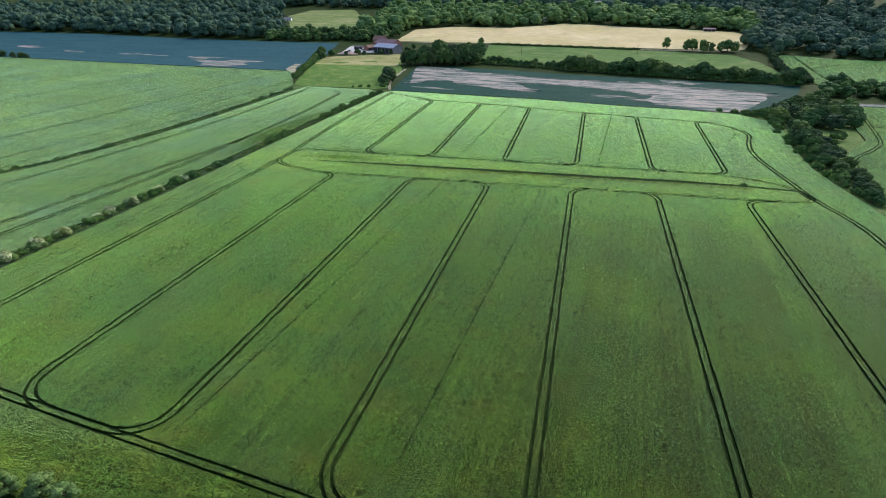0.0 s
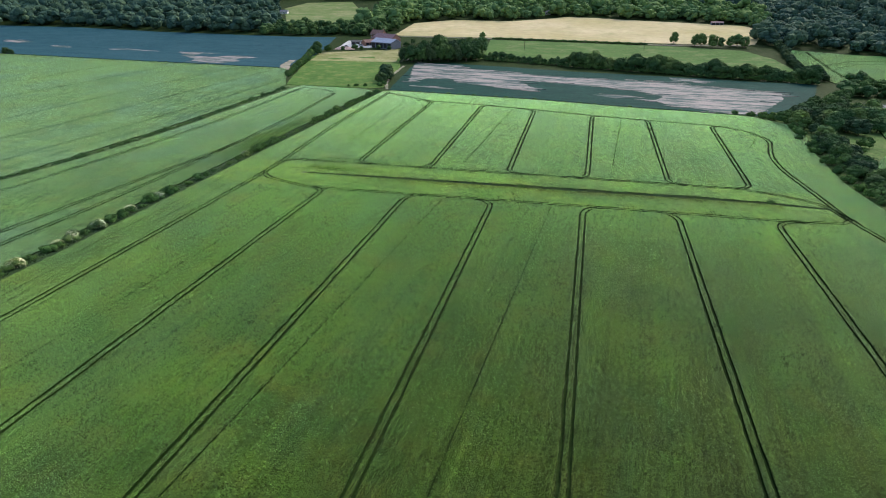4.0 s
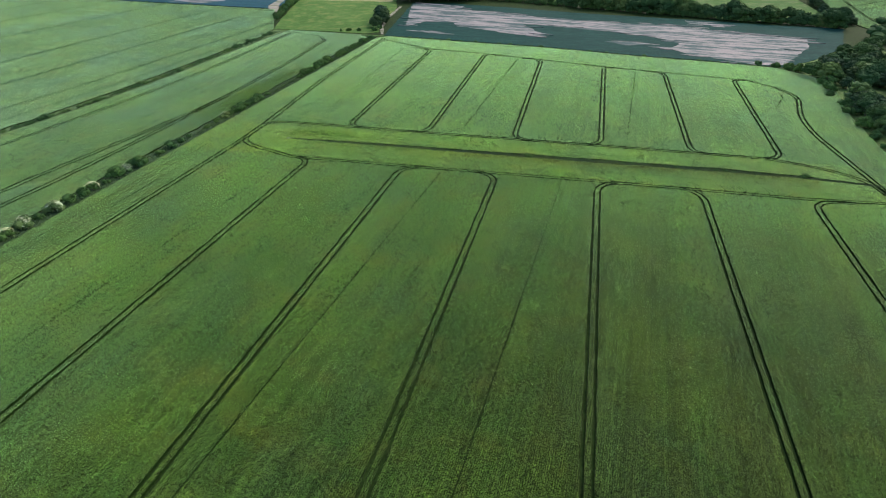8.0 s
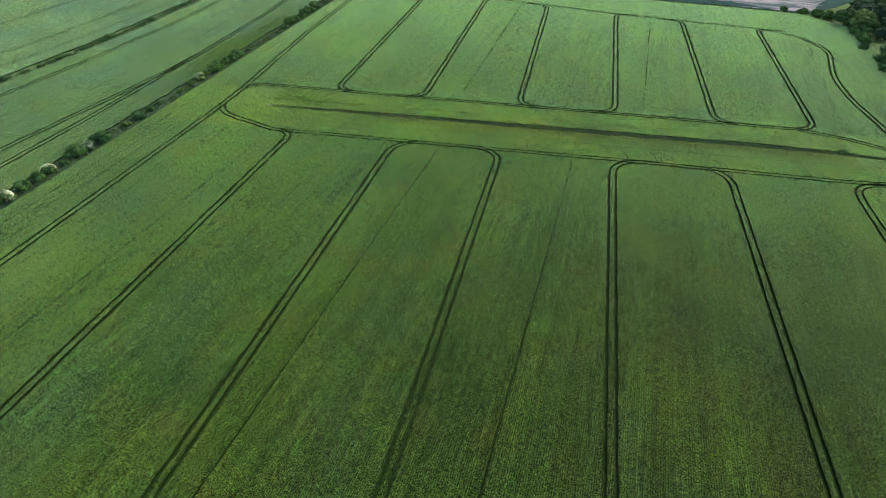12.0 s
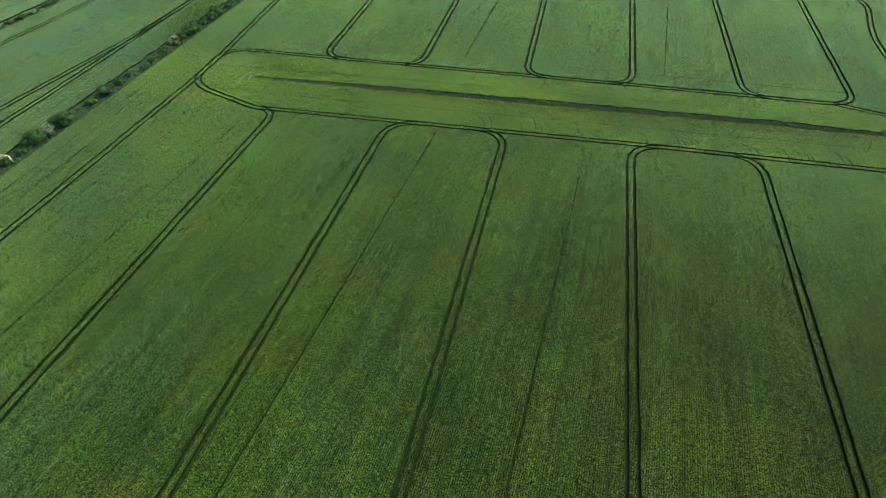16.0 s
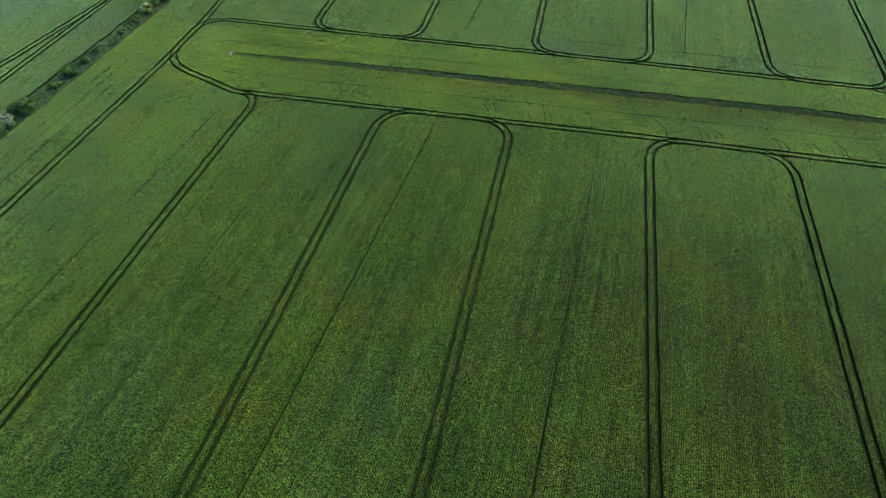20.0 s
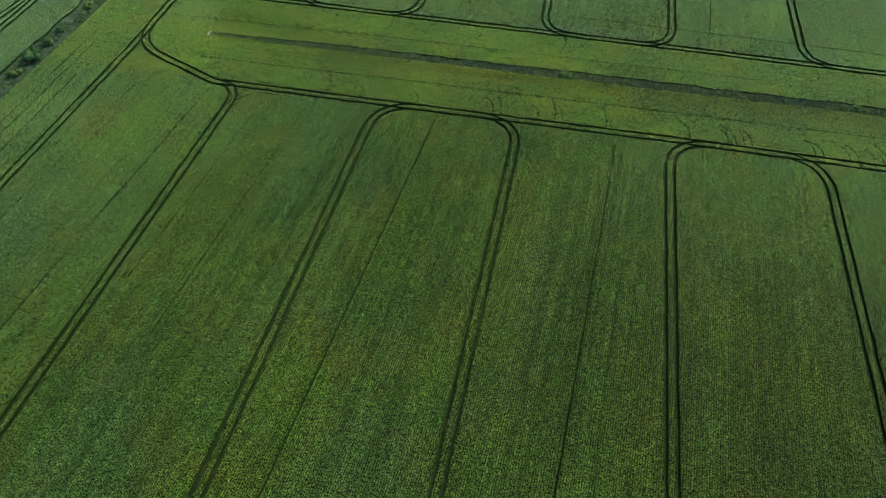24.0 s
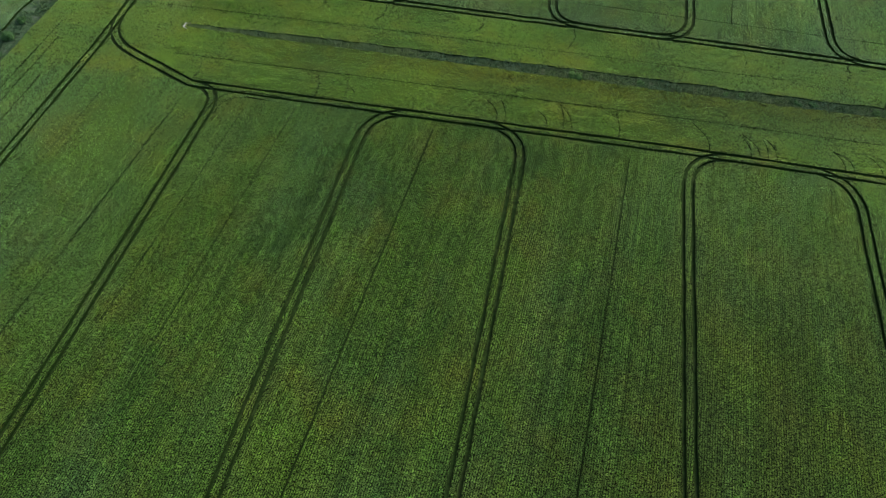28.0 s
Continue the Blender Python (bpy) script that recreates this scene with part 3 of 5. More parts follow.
ears("wheat_ears", (-139, 108), (-200, 40), 0.50, 0.34, 0.25, -0.17, EARS_HEADLAND, 74, "olive-green wheat ears on the outer headland", standing(False, True), True)

# strip of wheat between the two western ditches
west = pair([(-170, -150), (-165.5, -87), (-162.6, -42), (-158.6, 0), (-156.2, 28), (-155.6, 56)], width=0.68)
west += pair([(-162, -150), (-157.6, -95), (-154.8, -48), (-154.4, -15), (-155, 20), (-155.6, 60), (-158.5, 120), (-165, 190)], {5: 10}, width=0.68)
west += pair([(-206, -140), (-199, -54), (-194, -9), (-191, 35), (-189.6, 90), (-191, 130), (-195, 206)], {3: 9, 4: 9}, width=0.58) + pair([(-165, 188), (-172, 200), (-204, 212)], {1: 5}, width=0.35)
STRIP = [(-143.2, -220), (-143.2, 205), (-150, 213), (-200, 216), (-200.5, 190), (-199, 60), (-202, 5), (-206, -25), (-217, -60), (-240, -220)]
STRIP_EDGE = ragged(STRIP, 4.0, 0.35, 2)


def in_strip(kind):
    def test(u, v):
        ok = within(u, v, STRIP_EDGE) & sown(u, v, kind)
        ok[ok] = free_of_gaps(u[ok], v[ok], west, [], 0.30, origin=(-245.0, -225.0))
        return ok
    return test


ears("wheat_ears", (-205, -143), (-70, 214), 0.60, 0.44, 0.29, -0.03, EARS_WEST, 75, "green wheat ears in drill rows between two ditches", in_strip("plain"))
ears("wheat_ears", (-160, -143), (-20, 160), 0.50, 0.36, 0.30, -0.03, EARS_LUSH, 76, "dark lush wheat ears beside the ditch bank", in_strip("lush"))
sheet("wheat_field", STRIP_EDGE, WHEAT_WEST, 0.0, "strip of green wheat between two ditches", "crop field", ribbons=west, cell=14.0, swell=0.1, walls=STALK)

far_west = []
for x0, w in ((-226, 0.4), (-260, 0.5), (-297, 0.45), (-352, 0.4), (-400, 0.4), (-445, 0.4), (-490, 0.4), (-213, 0.3)):
    far_west += pair([(x0 - 12, -120), (x0, 60), (x0 + 2, 285 if x0 > -480 else 290)], width=w)
far_west += pair([(-560, 305), (-430, 300), (-300, 294), (-246, 292)], width=0.4)
BIG = [(-209, -20), (-205.4, 60), (-207, 190), (-211, 214), (-252, 300), (-300, 301), (-440, 307), (-533, 313), (-700, 330), (-700, -200), (-250, -200), (-221, -60)]
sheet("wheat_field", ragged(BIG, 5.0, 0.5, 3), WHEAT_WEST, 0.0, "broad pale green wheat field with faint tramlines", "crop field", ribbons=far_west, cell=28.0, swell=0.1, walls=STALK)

east = pair([(107, -30), (110, 14), (112.7, 41), (117, 66), (122, 79), (134, 95), (145, 113), (153, 144), (171, 222), (173.5, 236)], {3: 8, 4: 8, 6: 10})
east += pair([(190, 90), (170, 140), (154, 146)], {1: 6}) + pair([(220, 160), (166, 164), (157, 160)], {1: 5})
EAST = [(110, -200), (106, -20), (108, 10), (113, 45), (114, 70), (124, 92), (140, 120), (150, 170), (160, 205), (172, 238), (420, 232), (420, -200)]
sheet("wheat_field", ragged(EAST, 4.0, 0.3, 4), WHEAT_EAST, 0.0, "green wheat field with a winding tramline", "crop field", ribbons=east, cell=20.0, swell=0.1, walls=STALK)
north_east = pair([(206, 515), (202.5, 432), (202, 382), (205, 350)], width=0.8) + pair([(202, 440), (235, 470), (300, 480)], {1: 10}) + pair([(205, 425), (235, 455), (300, 462)], {1: 10}, width=0.3)
sheet("wheat_field", ragged([(186, 340), (420, 330), (420, 495), (250, 505), (188, 528), (182, 380)], 5, 0.4, 6), WHEAT_EAST, 0.0, "green wheat field on the valley side", "crop field", ribbons=north_east, cell=25.0, walls=STALK)

# ---- other land ----
sheet("ditch_bank", ragged([(-136.9, -240), (-136.9, 206), (-143.6, 205.5), (-143.6, -240)], 3, 0.15, 31), VERGE, -0.42, "grassy bank of a shallow field ditch", "bank", "structure", cell=6.0, swell=0.25)
sheet("ditch_bank", ragged([(-238, -220), (-216, -60), (-205, -25), (-201.5, 5), (-198.6, 60), (-200, 190), (-200, 214), (-212, 214), (-207.5, 190), (-206, 60), (-209.5, -20), (-222, -60), (-251, -220)], 3, 0.15, 32), BANK, -0.42, "grassy bank of a far field ditch", "bank", "structure", cell=8.0, swell=0.25)
sheet("ditch_bed", ditch_hole, REED, -0.30, "dull grey-green reed in a shallow ditch", "ditch", "structure", cell=3.0, swell=0.12)
sheet("grass_margin", ragged([(-133, 211.5), (-90, 207.5), (-31, 203), (24, 192), (58, 188.5), (90, 182.5), (104, 165.5), (107, 147), (99, 95), (96, 50), (99.5, 5), (103.5, -40), (107, -210), (111, -200), (106.5, -20), (108.5, 10), (113.5, 45), (114.5, 70), (124.5, 92), (140, 120), (150, 170), (160, 205), (173, 250), (146, 263), (118, 216), (95, 188), (58, 195), (24, 198), (-31, 209), (-90, 214), (-136, 218)], 4, 0.2, 33), ROUGH_GRASS, -0.46, "rough grass margin between field and wood", "grass", "structure", cell=9.0, swell=0.2)
sheet("grass_verge", ragged([(-300, -200), (-140, -170), (107, -212), (300, -210), (300, -700), (-300, -700)], 8, 0.3, 34), ROUGH_GRASS, -0.46, "rough grass beyond the field's end", "grass", "structure", cell=40.0)
sheet("dirt_track", ragged([(-133, 216), (-150, 216), (-206, 217.5), (-214, 216), (-252, 303), (-257, 305), (-262, 300), (-254, 300), (-214, 213.5), (-148, 213), (-134, 212.6)], 3, 0.3, 35), ROUGH_GRASS, -0.40, "worn grassy field track", "track", "structure", cell=9.0)
sheet("dirt_track", ragged([(-228, 250), (-236, 270), (-262, 330), (-270, 360), (-275, 356), (-266, 318), (-242, 268), (-232, 248)], 3, 0.5, 36), TRACK_SOIL, -0.16, "pale dry soil strip along a hedge", "track", "structure", cell=9.0)
sheet("dirt_track", ragged([(-139, 219), (-148, 245), (-158, 300), (-164, 350), (-162.5, 350), (-156, 300), (-146.5, 248), (-137, 219)], 3, 0.4, 37), TRACK_SOIL, -0.16, "pale dry soil strip at the crop's end", "track", "structure", cell=9.0)
sheet("dirt_track", ragged([(-232, 539), (-170, 541), (-115, 542), (-20, 539), (60, 534), (100, 541), (160, 552), (160, 548), (100, 537), (60, 530), (-20, 535), (-115, 538), (-170, 537), (-232, 535)], 4, 0.3, 38), TRACK_SOIL, -0.26, "pale gravel farm track", "track", "structure", cell=9.0)
sheet("bare_strip", ragged([(174, 242), (420, 236), (420, 246), (172, 254)], 4, 0.5, 39), BARE, -0.3, "bare grey soil strip beyond the wheat", "soil", "structure", cell=12.0)
sheet("ridge_field", ragged([(255, 1050), (350, 1045), (390, 1120), (260, 1130)], 8, 1, 40), HAY, 0.2, "pale cut field on the ridge", "meadow", cell=25.0)
sheet("leaf_crop_field", ragged([(-136, 217), (-90, 213), (-31, 208), (24, 197), (58, 194), (95, 187), (118, 215), (146, 262), (168, 338), (118, 341), (75, 349), (29, 353), (-19, 358), (-70, 370), (-125, 379), (-159, 372)], 5, 0.5, 7), TEAL_CROP, -0.25, "blue-green leaf crop with bare pink soil patches", "crop field", cell=20.0)
sheet("leaf_crop_field", ragged([(-256, 306), (-300, 307), (-440, 313), (-533, 319), (-760, 340), (-1000, 500), (-776, 519), (-651, 526), (-515, 511), (-397, 508), (-331, 508), (-291, 514), (-272, 430)], 5, 0.5, 8), BLUE_CROP, -0.25, "blue-green leaf crop with a few bare patches", "crop field", cell=30.0)
sheet("pasture", ragged([(-213, 219), (-150, 220), (-143, 226), (-166, 350), (-176, 378), (-190, 446), (-268, 414), (-270, 402), (-249, 330), (-228, 262)], 4, 0.6, 9), PASTURE, -0.35, "rough green pasture with tussocks", "meadow", cell=20.0)
sheet("paddock", ragged([(-178, 372), (-192, 450), (-268, 413), (-257, 362), (-215, 368)], 4, 0.8, 10), PADDOCK, -0.30, "pale grazed paddock beside the farm", "meadow", cell=12.0)
sheet("meadow", ragged([(-107, 412), (-48, 402), (5, 388), (54, 377), (100, 362), (143, 357), (176, 372), (166, 465), (148, 511), (92, 524), (34, 528), (-28, 532), (-114, 534)], 5, 0.7, 11), MEADOW, -0.30, "grazed meadow with dry pale grass", "meadow", cell=20.0)
sheet("hay_field", ragged([(-230, 543), (-236, 656), (-192, 700), (-113, 703), (-40, 765), (-3, 760), (39, 750), (112, 735), (181, 720), (200, 672), (166, 556), (83, 545), (-29, 545), (-115, 548)], 5, 0.7, 12), HAY, -0.28, "mown hay field of pale straw stubble, coloured as sunlit", "meadow", cell=20.0)
sheet("hillside_meadow", ragged([(-394, 602), (-480, 780), (-470, 850), (-400, 870), (-330, 730), (-290, 640), (-316, 578)], 5, 0.8, 13), PALE_MEADOW, -0.30, "green and fawn meadow among the woods", "meadow", cell=20.0)


def streaks(poly, n, seed, long, wide, turn):
    """Bare soil: a ragged patch with long slivers of soil round its rim, all drawn out along the rows."""
    r = random.Random(seed)
    out = [ragged(poly, 3.0, 0.9, seed)]
    for _ in range(n):
        i = r.randrange(len(poly))
        p, q = poly[i], poly[(i + 1) % len(poly)]
        f = r.random()
        x, y = p[0] + (q[0] - p[0]) * f + r.gauss(0, long * 0.3), p[1] + (q[1] - p[1]) * f + r.gauss(0, wide * 1.5)
        a, b = r.uniform(0.3, 1) * long, r.uniform(0.3, 1) * wide
        ring = []
        for k in range(14):
            t = k / 14 * math.tau
            d = r.uniform(0.75, 1.1)
            u, v = math.cos(t) * a * d, math.sin(t) * b * d
            ring.append((x + u * math.cos(turn) - v * math.sin(turn), y + u * math.sin(turn) + v * math.cos(turn)))
        out.append(ring)
    return out


BARE_R = [[(-158, 368), (-135, 372), (-113, 367), (-112, 344), (-80, 343), (-41, 323), (20, 314), (46, 316), (71, 306), (92, 296), (112, 292), (130, 283), (123, 251), (107, 216), (97, 194), (81, 190), (68, 199), (49, 210), (39, 225), (47, 240), (41, 255), (19, 271), (-21, 283), (-55, 290), (-45, 265), (-35, 246), (-55, 245), (-84, 260), (-98, 264), (-105, 283), (-124, 280), (-132, 255), (-142, 297)],
          [(2, 238), (15, 238), (29, 235), (14, 227)], [(-119, 241), (-106, 239), (-110, 231)], [(60, 343), (75, 336), (90, 324), (63, 328)]]
BARE_L = [[(-647, 412), (-630, 418), (-614, 412), (-599, 402), (-620, 402)], [(-580, 396), (-562, 396), (-535, 388), (-546, 381)], [(-507, 387), (-474, 391), (-440, 384), (-427, 375), (-456, 374)], [(-412, 375), (-392, 385), (-360, 385), (-328, 371), (-312, 366), (-326, 351), (-314, 335), (-322, 320), (-335, 315), (-357, 325), (-361, 338), (-386, 357)]]
for k, group in enumerate((BARE_R, BARE_L)):
    for j, p in enumerate(group):
        for i, ring in enumerate(streaks(p, 60 if k == 0 and j == 0 else 5, 20 + k * 5 + j, 12, 1.8, -0.12)):
            sheet("bare_soil", ring, BARE, -0.18 + 0.006 * i, "patch of pinkish bare soil in the crop", "soil", "structure", cell=18.0)


# ---- trees and bushes ----
def lump(rng, n):
    """n directions spread over a ball."""
    v = rng.normal(size=(n, 3))
    return v / np.linalg.norm(v, axis=1)[:, None]


_b = bmesh.new()
bmesh.ops.create_icosphere(_b, subdivisions=1, radius=1)
ICO_V = np.array([v.co[:] for v in _b.verts])
ICO_F = [[v.index for v in f.verts] for f in _b.faces]
_b.free()


def crown_arrays(seed, wide, tall, base, lobes, leaves, size, squash=1.0, spire=0.0, loose=0.26, near=0.76, plump=1.22):
    """A crown of leaf clumps: lobes at the ends of limbs, each a dim core with many small bent leaf sprays standing out of it."""
    rng = np.random.default_rng(seed)
    verts, faces = [], []
    centres = []
    for k in range(lobes):
        d = lump(rng, 1)[0]
        h = rng.uniform(0.05, 0.95)
        reach = math.sqrt(max(0.05, 1 - (2 * h - 0.85) ** 2)) * (1 - spire * h)
        ang = k * 2.4 + rng.uniform(-0.5, 0.5)
        q = reach * rng.uniform(0.35, 0.72) * wide
        rad = plump * wide * rng.uniform(0.24, 0.42) * (1 - 0.7 * spire * h)
        centres.append((np.array([math.cos(ang) * q, math.sin(ang) * q * squash, base + rad * 0.6 + h * max(0.1, tall - base - 1.5 * rad)]), rad))
    for c, rad in centres:
        k = len(verts)
        jit = 1 + rng.uniform(-0.2, 0.15, (len(ICO_V), 1))
        verts += list(c + ICO_V * rad * (near + 0.08) * jit * np.array([1, 1, 0.85]))
        faces += [[k + i for i in f] for f in ICO_F]
        m = max(6, int(leaves / lobes))
        d = lump(rng, m)
        d[:, 2] = np.abs(d[:, 2]) * 1.0 - 0.35 * rng.random(m)
        p = c + d * rad * rng.uniform(near, 1.10, (m, 1)) * np.array([1, 1, 0.9])
        nrm = d + loose * rng.normal(size=(m, 3))
        nrm /= np.linalg.norm(nrm, axis=1)[:, None]
        u = np.cross(nrm, lump(rng, m))
        u /= np.linalg.norm(u, axis=1)[:, None] + 1e-9
        w = np.cross(nrm, u)
        s = size * rng.uniform(0.5, 1.15, (m, 1))
        for i in range(m):
            k = len(verts)
            a, b, t = u[i] * s[i], w[i] * s[i] * 0.7, nrm[i] * s[i] * 0.28
            verts += [p[i] - a, p[i] - b * 0.9 + t, p[i] + a, p[i] + b + t]
            faces += [(k, k + 1, k + 2), (k, k + 2, k + 3)]
    return verts, faces


def limb_mesh(seed, height, thick, limbs, wide):
    """A tapered trunk that leans a little, with limbs that fork out of it."""
    r = random.Random(seed)
    verts, faces = [], []

    def tube(pts, rads, n=7):
        base = len(verts)
        for p, q in zip(pts, rads):
            for k in range(n):
                t = k / n * math.tau
                verts.append((p[0] + math.cos(t) * q, p[1] + math.sin(t) * q, p[2]))
        for i in range(len(pts) - 1):
            for k in range(n):
                a, b = base + i * n + k, base + i * n + (k + 1) % n
                faces.append((a, b, b + n, a + n))
    lean = (r.uniform(-0.05, 0.05), r.uniform(-0.05, 0.05))
    pts = [(lean[0] * height * f, lean[1] * height * f, -0.6 + (height * 0.75 + 0.6) * f) for f in (0, 0.12, 0.4, 0.7, 1)]
    tube(pts, [thick * k for k in (1.5, 1.0, 0.8, 0.55, 0.2)])
    for k in range(limbs):
        a = k / limbs * math.tau + r.uniform(-0.4, 0.4)
        z = height * r.uniform(0.25, 0.55)
        o = (lean[0] * z, lean[1] * z, z)
        q = wide * r.uniform(0.5, 0.8)
        tube([o, (o[0] + math.cos(a) * q * 0.5, o[1] + math.sin(a) * q * 0.5, z + q * 0.45), (o[0] + math.cos(a) * q, o[1] + math.sin(a) * q, z + q * 0.8)], [thick * 0.5, thick * 0.32, thick * 0.1], 5)
    return verts, faces


TREES = {}


def tree_kind(key, seed, wide, tall, leaf, lobes=16, leaves=900, size=0.75, base=0.04, spire=0.0):
    v, f = crown_arrays(seed, wide, tall, tall * base, lobes, leaves, size, spire=spire)
    tv, tf = limb_mesh(seed, tall, max(0.12, tall * 0.028), 6, wide)
    TREES[key] = (mesh("crown", v, f, leaf), mesh("trunk", tv, tf, BARK, smooth=True), tall)


for k in range(4):
    tree_kind(("oak", k), 40 + k, 6.0 + k * 0.5, 11 + k, OAK_LEAF, 28, 1550, 0.54)
    tree_kind(("ash", k), 60 + k, 5.0 + k * 0.4, 12 + k, ASH_LEAF, 26, 1400, 0.54)
tree_kind(("dark", 0), 80, 5.5, 11, DARK_LEAF, 26, 1400, 0.54)
tree_kind(("dark", 1), 81, 6.5, 12, DARK_LEAF, 28, 1450, 0.54)
tree_kind(("spire", 0), 82, 3.0, 14, DARK_LEAF, 16, 900, 0.5, 0.05, 0.85)
for k in range(4):
    tree_kind(("bush", k), 90 + k, 1.9 + 0.25 * k, 2.3 + 0.25 * k, HEDGE_LEAF, 9, 620, 0.24, 0.0)
tree_kind(("thorn", 0), 97, 2.2, 2.6, ASH_LEAF, 10, 700, 0.24, 0.0)
tree_kind(("thorn", 1), 98, 1.9, 2.3, HEDGE_LEAF, 9, 600, 0.24, 0.0)


def blossom_mesh(seed, wide, tall):
    rng = np.random.default_rng(seed)
    v, f = [], []
    n = 260
    d = lump(rng, n)
    d[:, 2] = np.abs(d[:, 2])
    lump_c = lump(rng, 7)
    lump_c[:, 2] = np.abs(lump_c[:, 2]) + 0.3
    spread = rng.uniform(0.2, 0.5, 7)
    for i in range(n):
        q = lump_c[i % 7] + spread[i % 7] * rng.normal(size=3)
        q = q / np.linalg.norm(q)
        c = q * np.array([wide * 0.92, wide * 0.92, tall * 0.72]) + np.array([0, 0, tall * 0.30])
        s = rng.uniform(0.05, 0.12)
        a = np.cross(q, lump(rng, 1)[0])
        a /= np.linalg.norm(a) + 1e-6
        b = np.cross(q, a)
        k = len(v)
        v += [c + a * s, c + b * s, c - a * s, c - b * s + q * s * 0.4]
        f += [(k, k + 1, k + 2), (k, k + 2, k + 3)]
    return mesh("blossom", v, f, BLOSSOM)


BLOOM = {k: blossom_mesh(110 + k, 1.9, 2.4) for k in range(2)}


def plant(name, key, x, y, scale, label, group="", tilt=1.0, z=None, bloom=None):
    crown, trunk, tall = TREES[key]
    r = random.Random(f"{x:.1f} {y:.1f}")
    ob = new(name)
    ob.location = (x, y, float(rise(y)) - DEPTH if z is None else z)
    ob.rotation_euler = (0, 0, r.uniform(0, math.tau))
    ob.scale = (scale, scale * r.uniform(0.9, 1.1), scale * tilt)
    c = new("crown", crown)
    c.parent = ob
    t = new("trunk", trunk)
    t.parent = ob
    if bloom is not None:
        b = new("blossom", BLOOM[bloom])
        b.parent = ob
        tagged(b, "creamy white blossom")
    return tagged(ob, label, "bush" if key[0] in ("bush", "thorn") else "tree", group)


# bushes and hawthorns along the ditch that bounds the main field on the west
r = random.Random(3)
HEDGE = [(-110, 1.35, 1), (-105, 0.9, 0), (-100.3, 1.35, 2), (-96.5, 0.8, 0), (-91, 1.25, 1), (-86, 0.8, 0), (-80, 1.0, 0), (-77, 1.1, 1), (-71, 1.3, 2), (-66.5, 0.8, 0), (-61.5, 1.35, 1), (-55.5, 0.95, 0), (-50.5, 1.25, 0), (-46.5, 1.15, 1), (-41, 0.6, 0), (-36, 1.2, 0), (-31.5, 1.1, 1), (-26, 1.45, 0), (-15, 0.7, 0), (-9, 1.0, 0), (-3, 0.9, 0), (3, 0.6, 0), (14, 0.6, 0), (21, 0.75, 0), (27.5, 1.1, 1), (32, 0.9, 0), (36, 1.2, 0), (40.5, 1.1, 0), (45, 1.25, 0), (50, 1.2, 0), (54.5, 1.3, 0), (62, 0.6, 0), (78, 0.6, 0), (96, 0.9, 0), (103, 1.3, 0), (108, 1.0, 0), (116, 1.3, 0), (121, 1.3, 0), (127, 1.2, 0), (132, 1.35, 0), (146, 1.1, 0), (151, 1.3, 0), (156, 1.2, 0), (162, 1.1, 0), (169, 1.3, 0), (175, 1.1, 0), (181, 0.9, 0), (188, 1.2, 0), (196, 1.0, 0), (203, 1.1, 0)]
for i, (y, s, kind) in enumerate(HEDGE):
    x, s = -140.4 + r.uniform(-0.5, 0.5), s * 1.0
    if kind:
        plant("hawthorn_bush", ("thorn", i % 2), x, y, s, "hawthorn bush in white blossom beside the ditch" if kind == 2 else "green hawthorn bush with sparse white blossom", "bushes along the ditch", 0.95, bloom=i % 2 if kind == 2 or i % 3 else 1)
    else:
        plant("hedge_bush", ("bush", i % 4), x, y, s, "rounded dark green bush beside the ditch", "bushes along the ditch", 0.95)
for i in range(74):
    f = i / 73
    y = -60 + 266 * f + r.uniform(-1.5, 1.5)
    x = float(np.interp(y, [-60, -36, -16, 12, 38, 75, 100, 138, 210], [-219, -213, -206.5, -204.5, -202.8, -202, -202.5, -204, -206.5])) + r.uniform(-0.8, 0.8)
    plant("hedge_bush", ("bush", i % 4), x, y, r.choice((0.4, 0.5, 0.6, 0.75, 0.95)), "low green bush in a field ditch", "bushes along the far ditch", 0.8)
for x, y, s in ((-22.2, 13.2, 0.75), (-9, 13.7, 0.4), (8, 14.4, 0.45), (11, 14.6, 0.4), (22, 15.0, 0.4), (25, 15.1, 0.45), (37, 15.6, 0.5), (39.5, 15.6, 0.55), (42, 15.6, 0.4), (63, 15.7, 0.75)):
    plant("ditch_bush", ("bush", int(x) % 4), x, y, s, "small dark bush growing in the field ditch", "bushes in the field ditch", 0.8)

# the wood on the eastern side of the main field
WOOD = [(104, 168, 1.0), (112, 176, 1.05), (120, 186, 1.1), (110, 160, 0.8), (121, 170, 1.1), (130, 180, 1.15), (138, 196, 1.1), (129, 160, 1.1), (139, 170, 1.15), (147, 184, 1.1), (122, 150, 0.95), (134, 148, 1.0), (146, 158, 1.05), (152, 172, 1.0), (113, 146, 0.7), (141, 212, 1.0), (150, 228, 1.0), (156, 246, 1.1), (163, 214, 0.9), (158, 196, 0.9), (128, 200, 0.8), (118, 198, 0.7), (136, 230, 0.75),
        (108, 116, 0.95), (112, 106, 0.9), (106, 98, 0.85), (113, 92, 0.8), (106, 84, 0.8), (104, 74, 0.72), (109, 66, 0.7), (103, 58, 0.62), (106, 48, 0.6), (104, 40, 0.55), (102, 31, 0.5), (104, 22, 0.48), (103, 8, 0.5)]
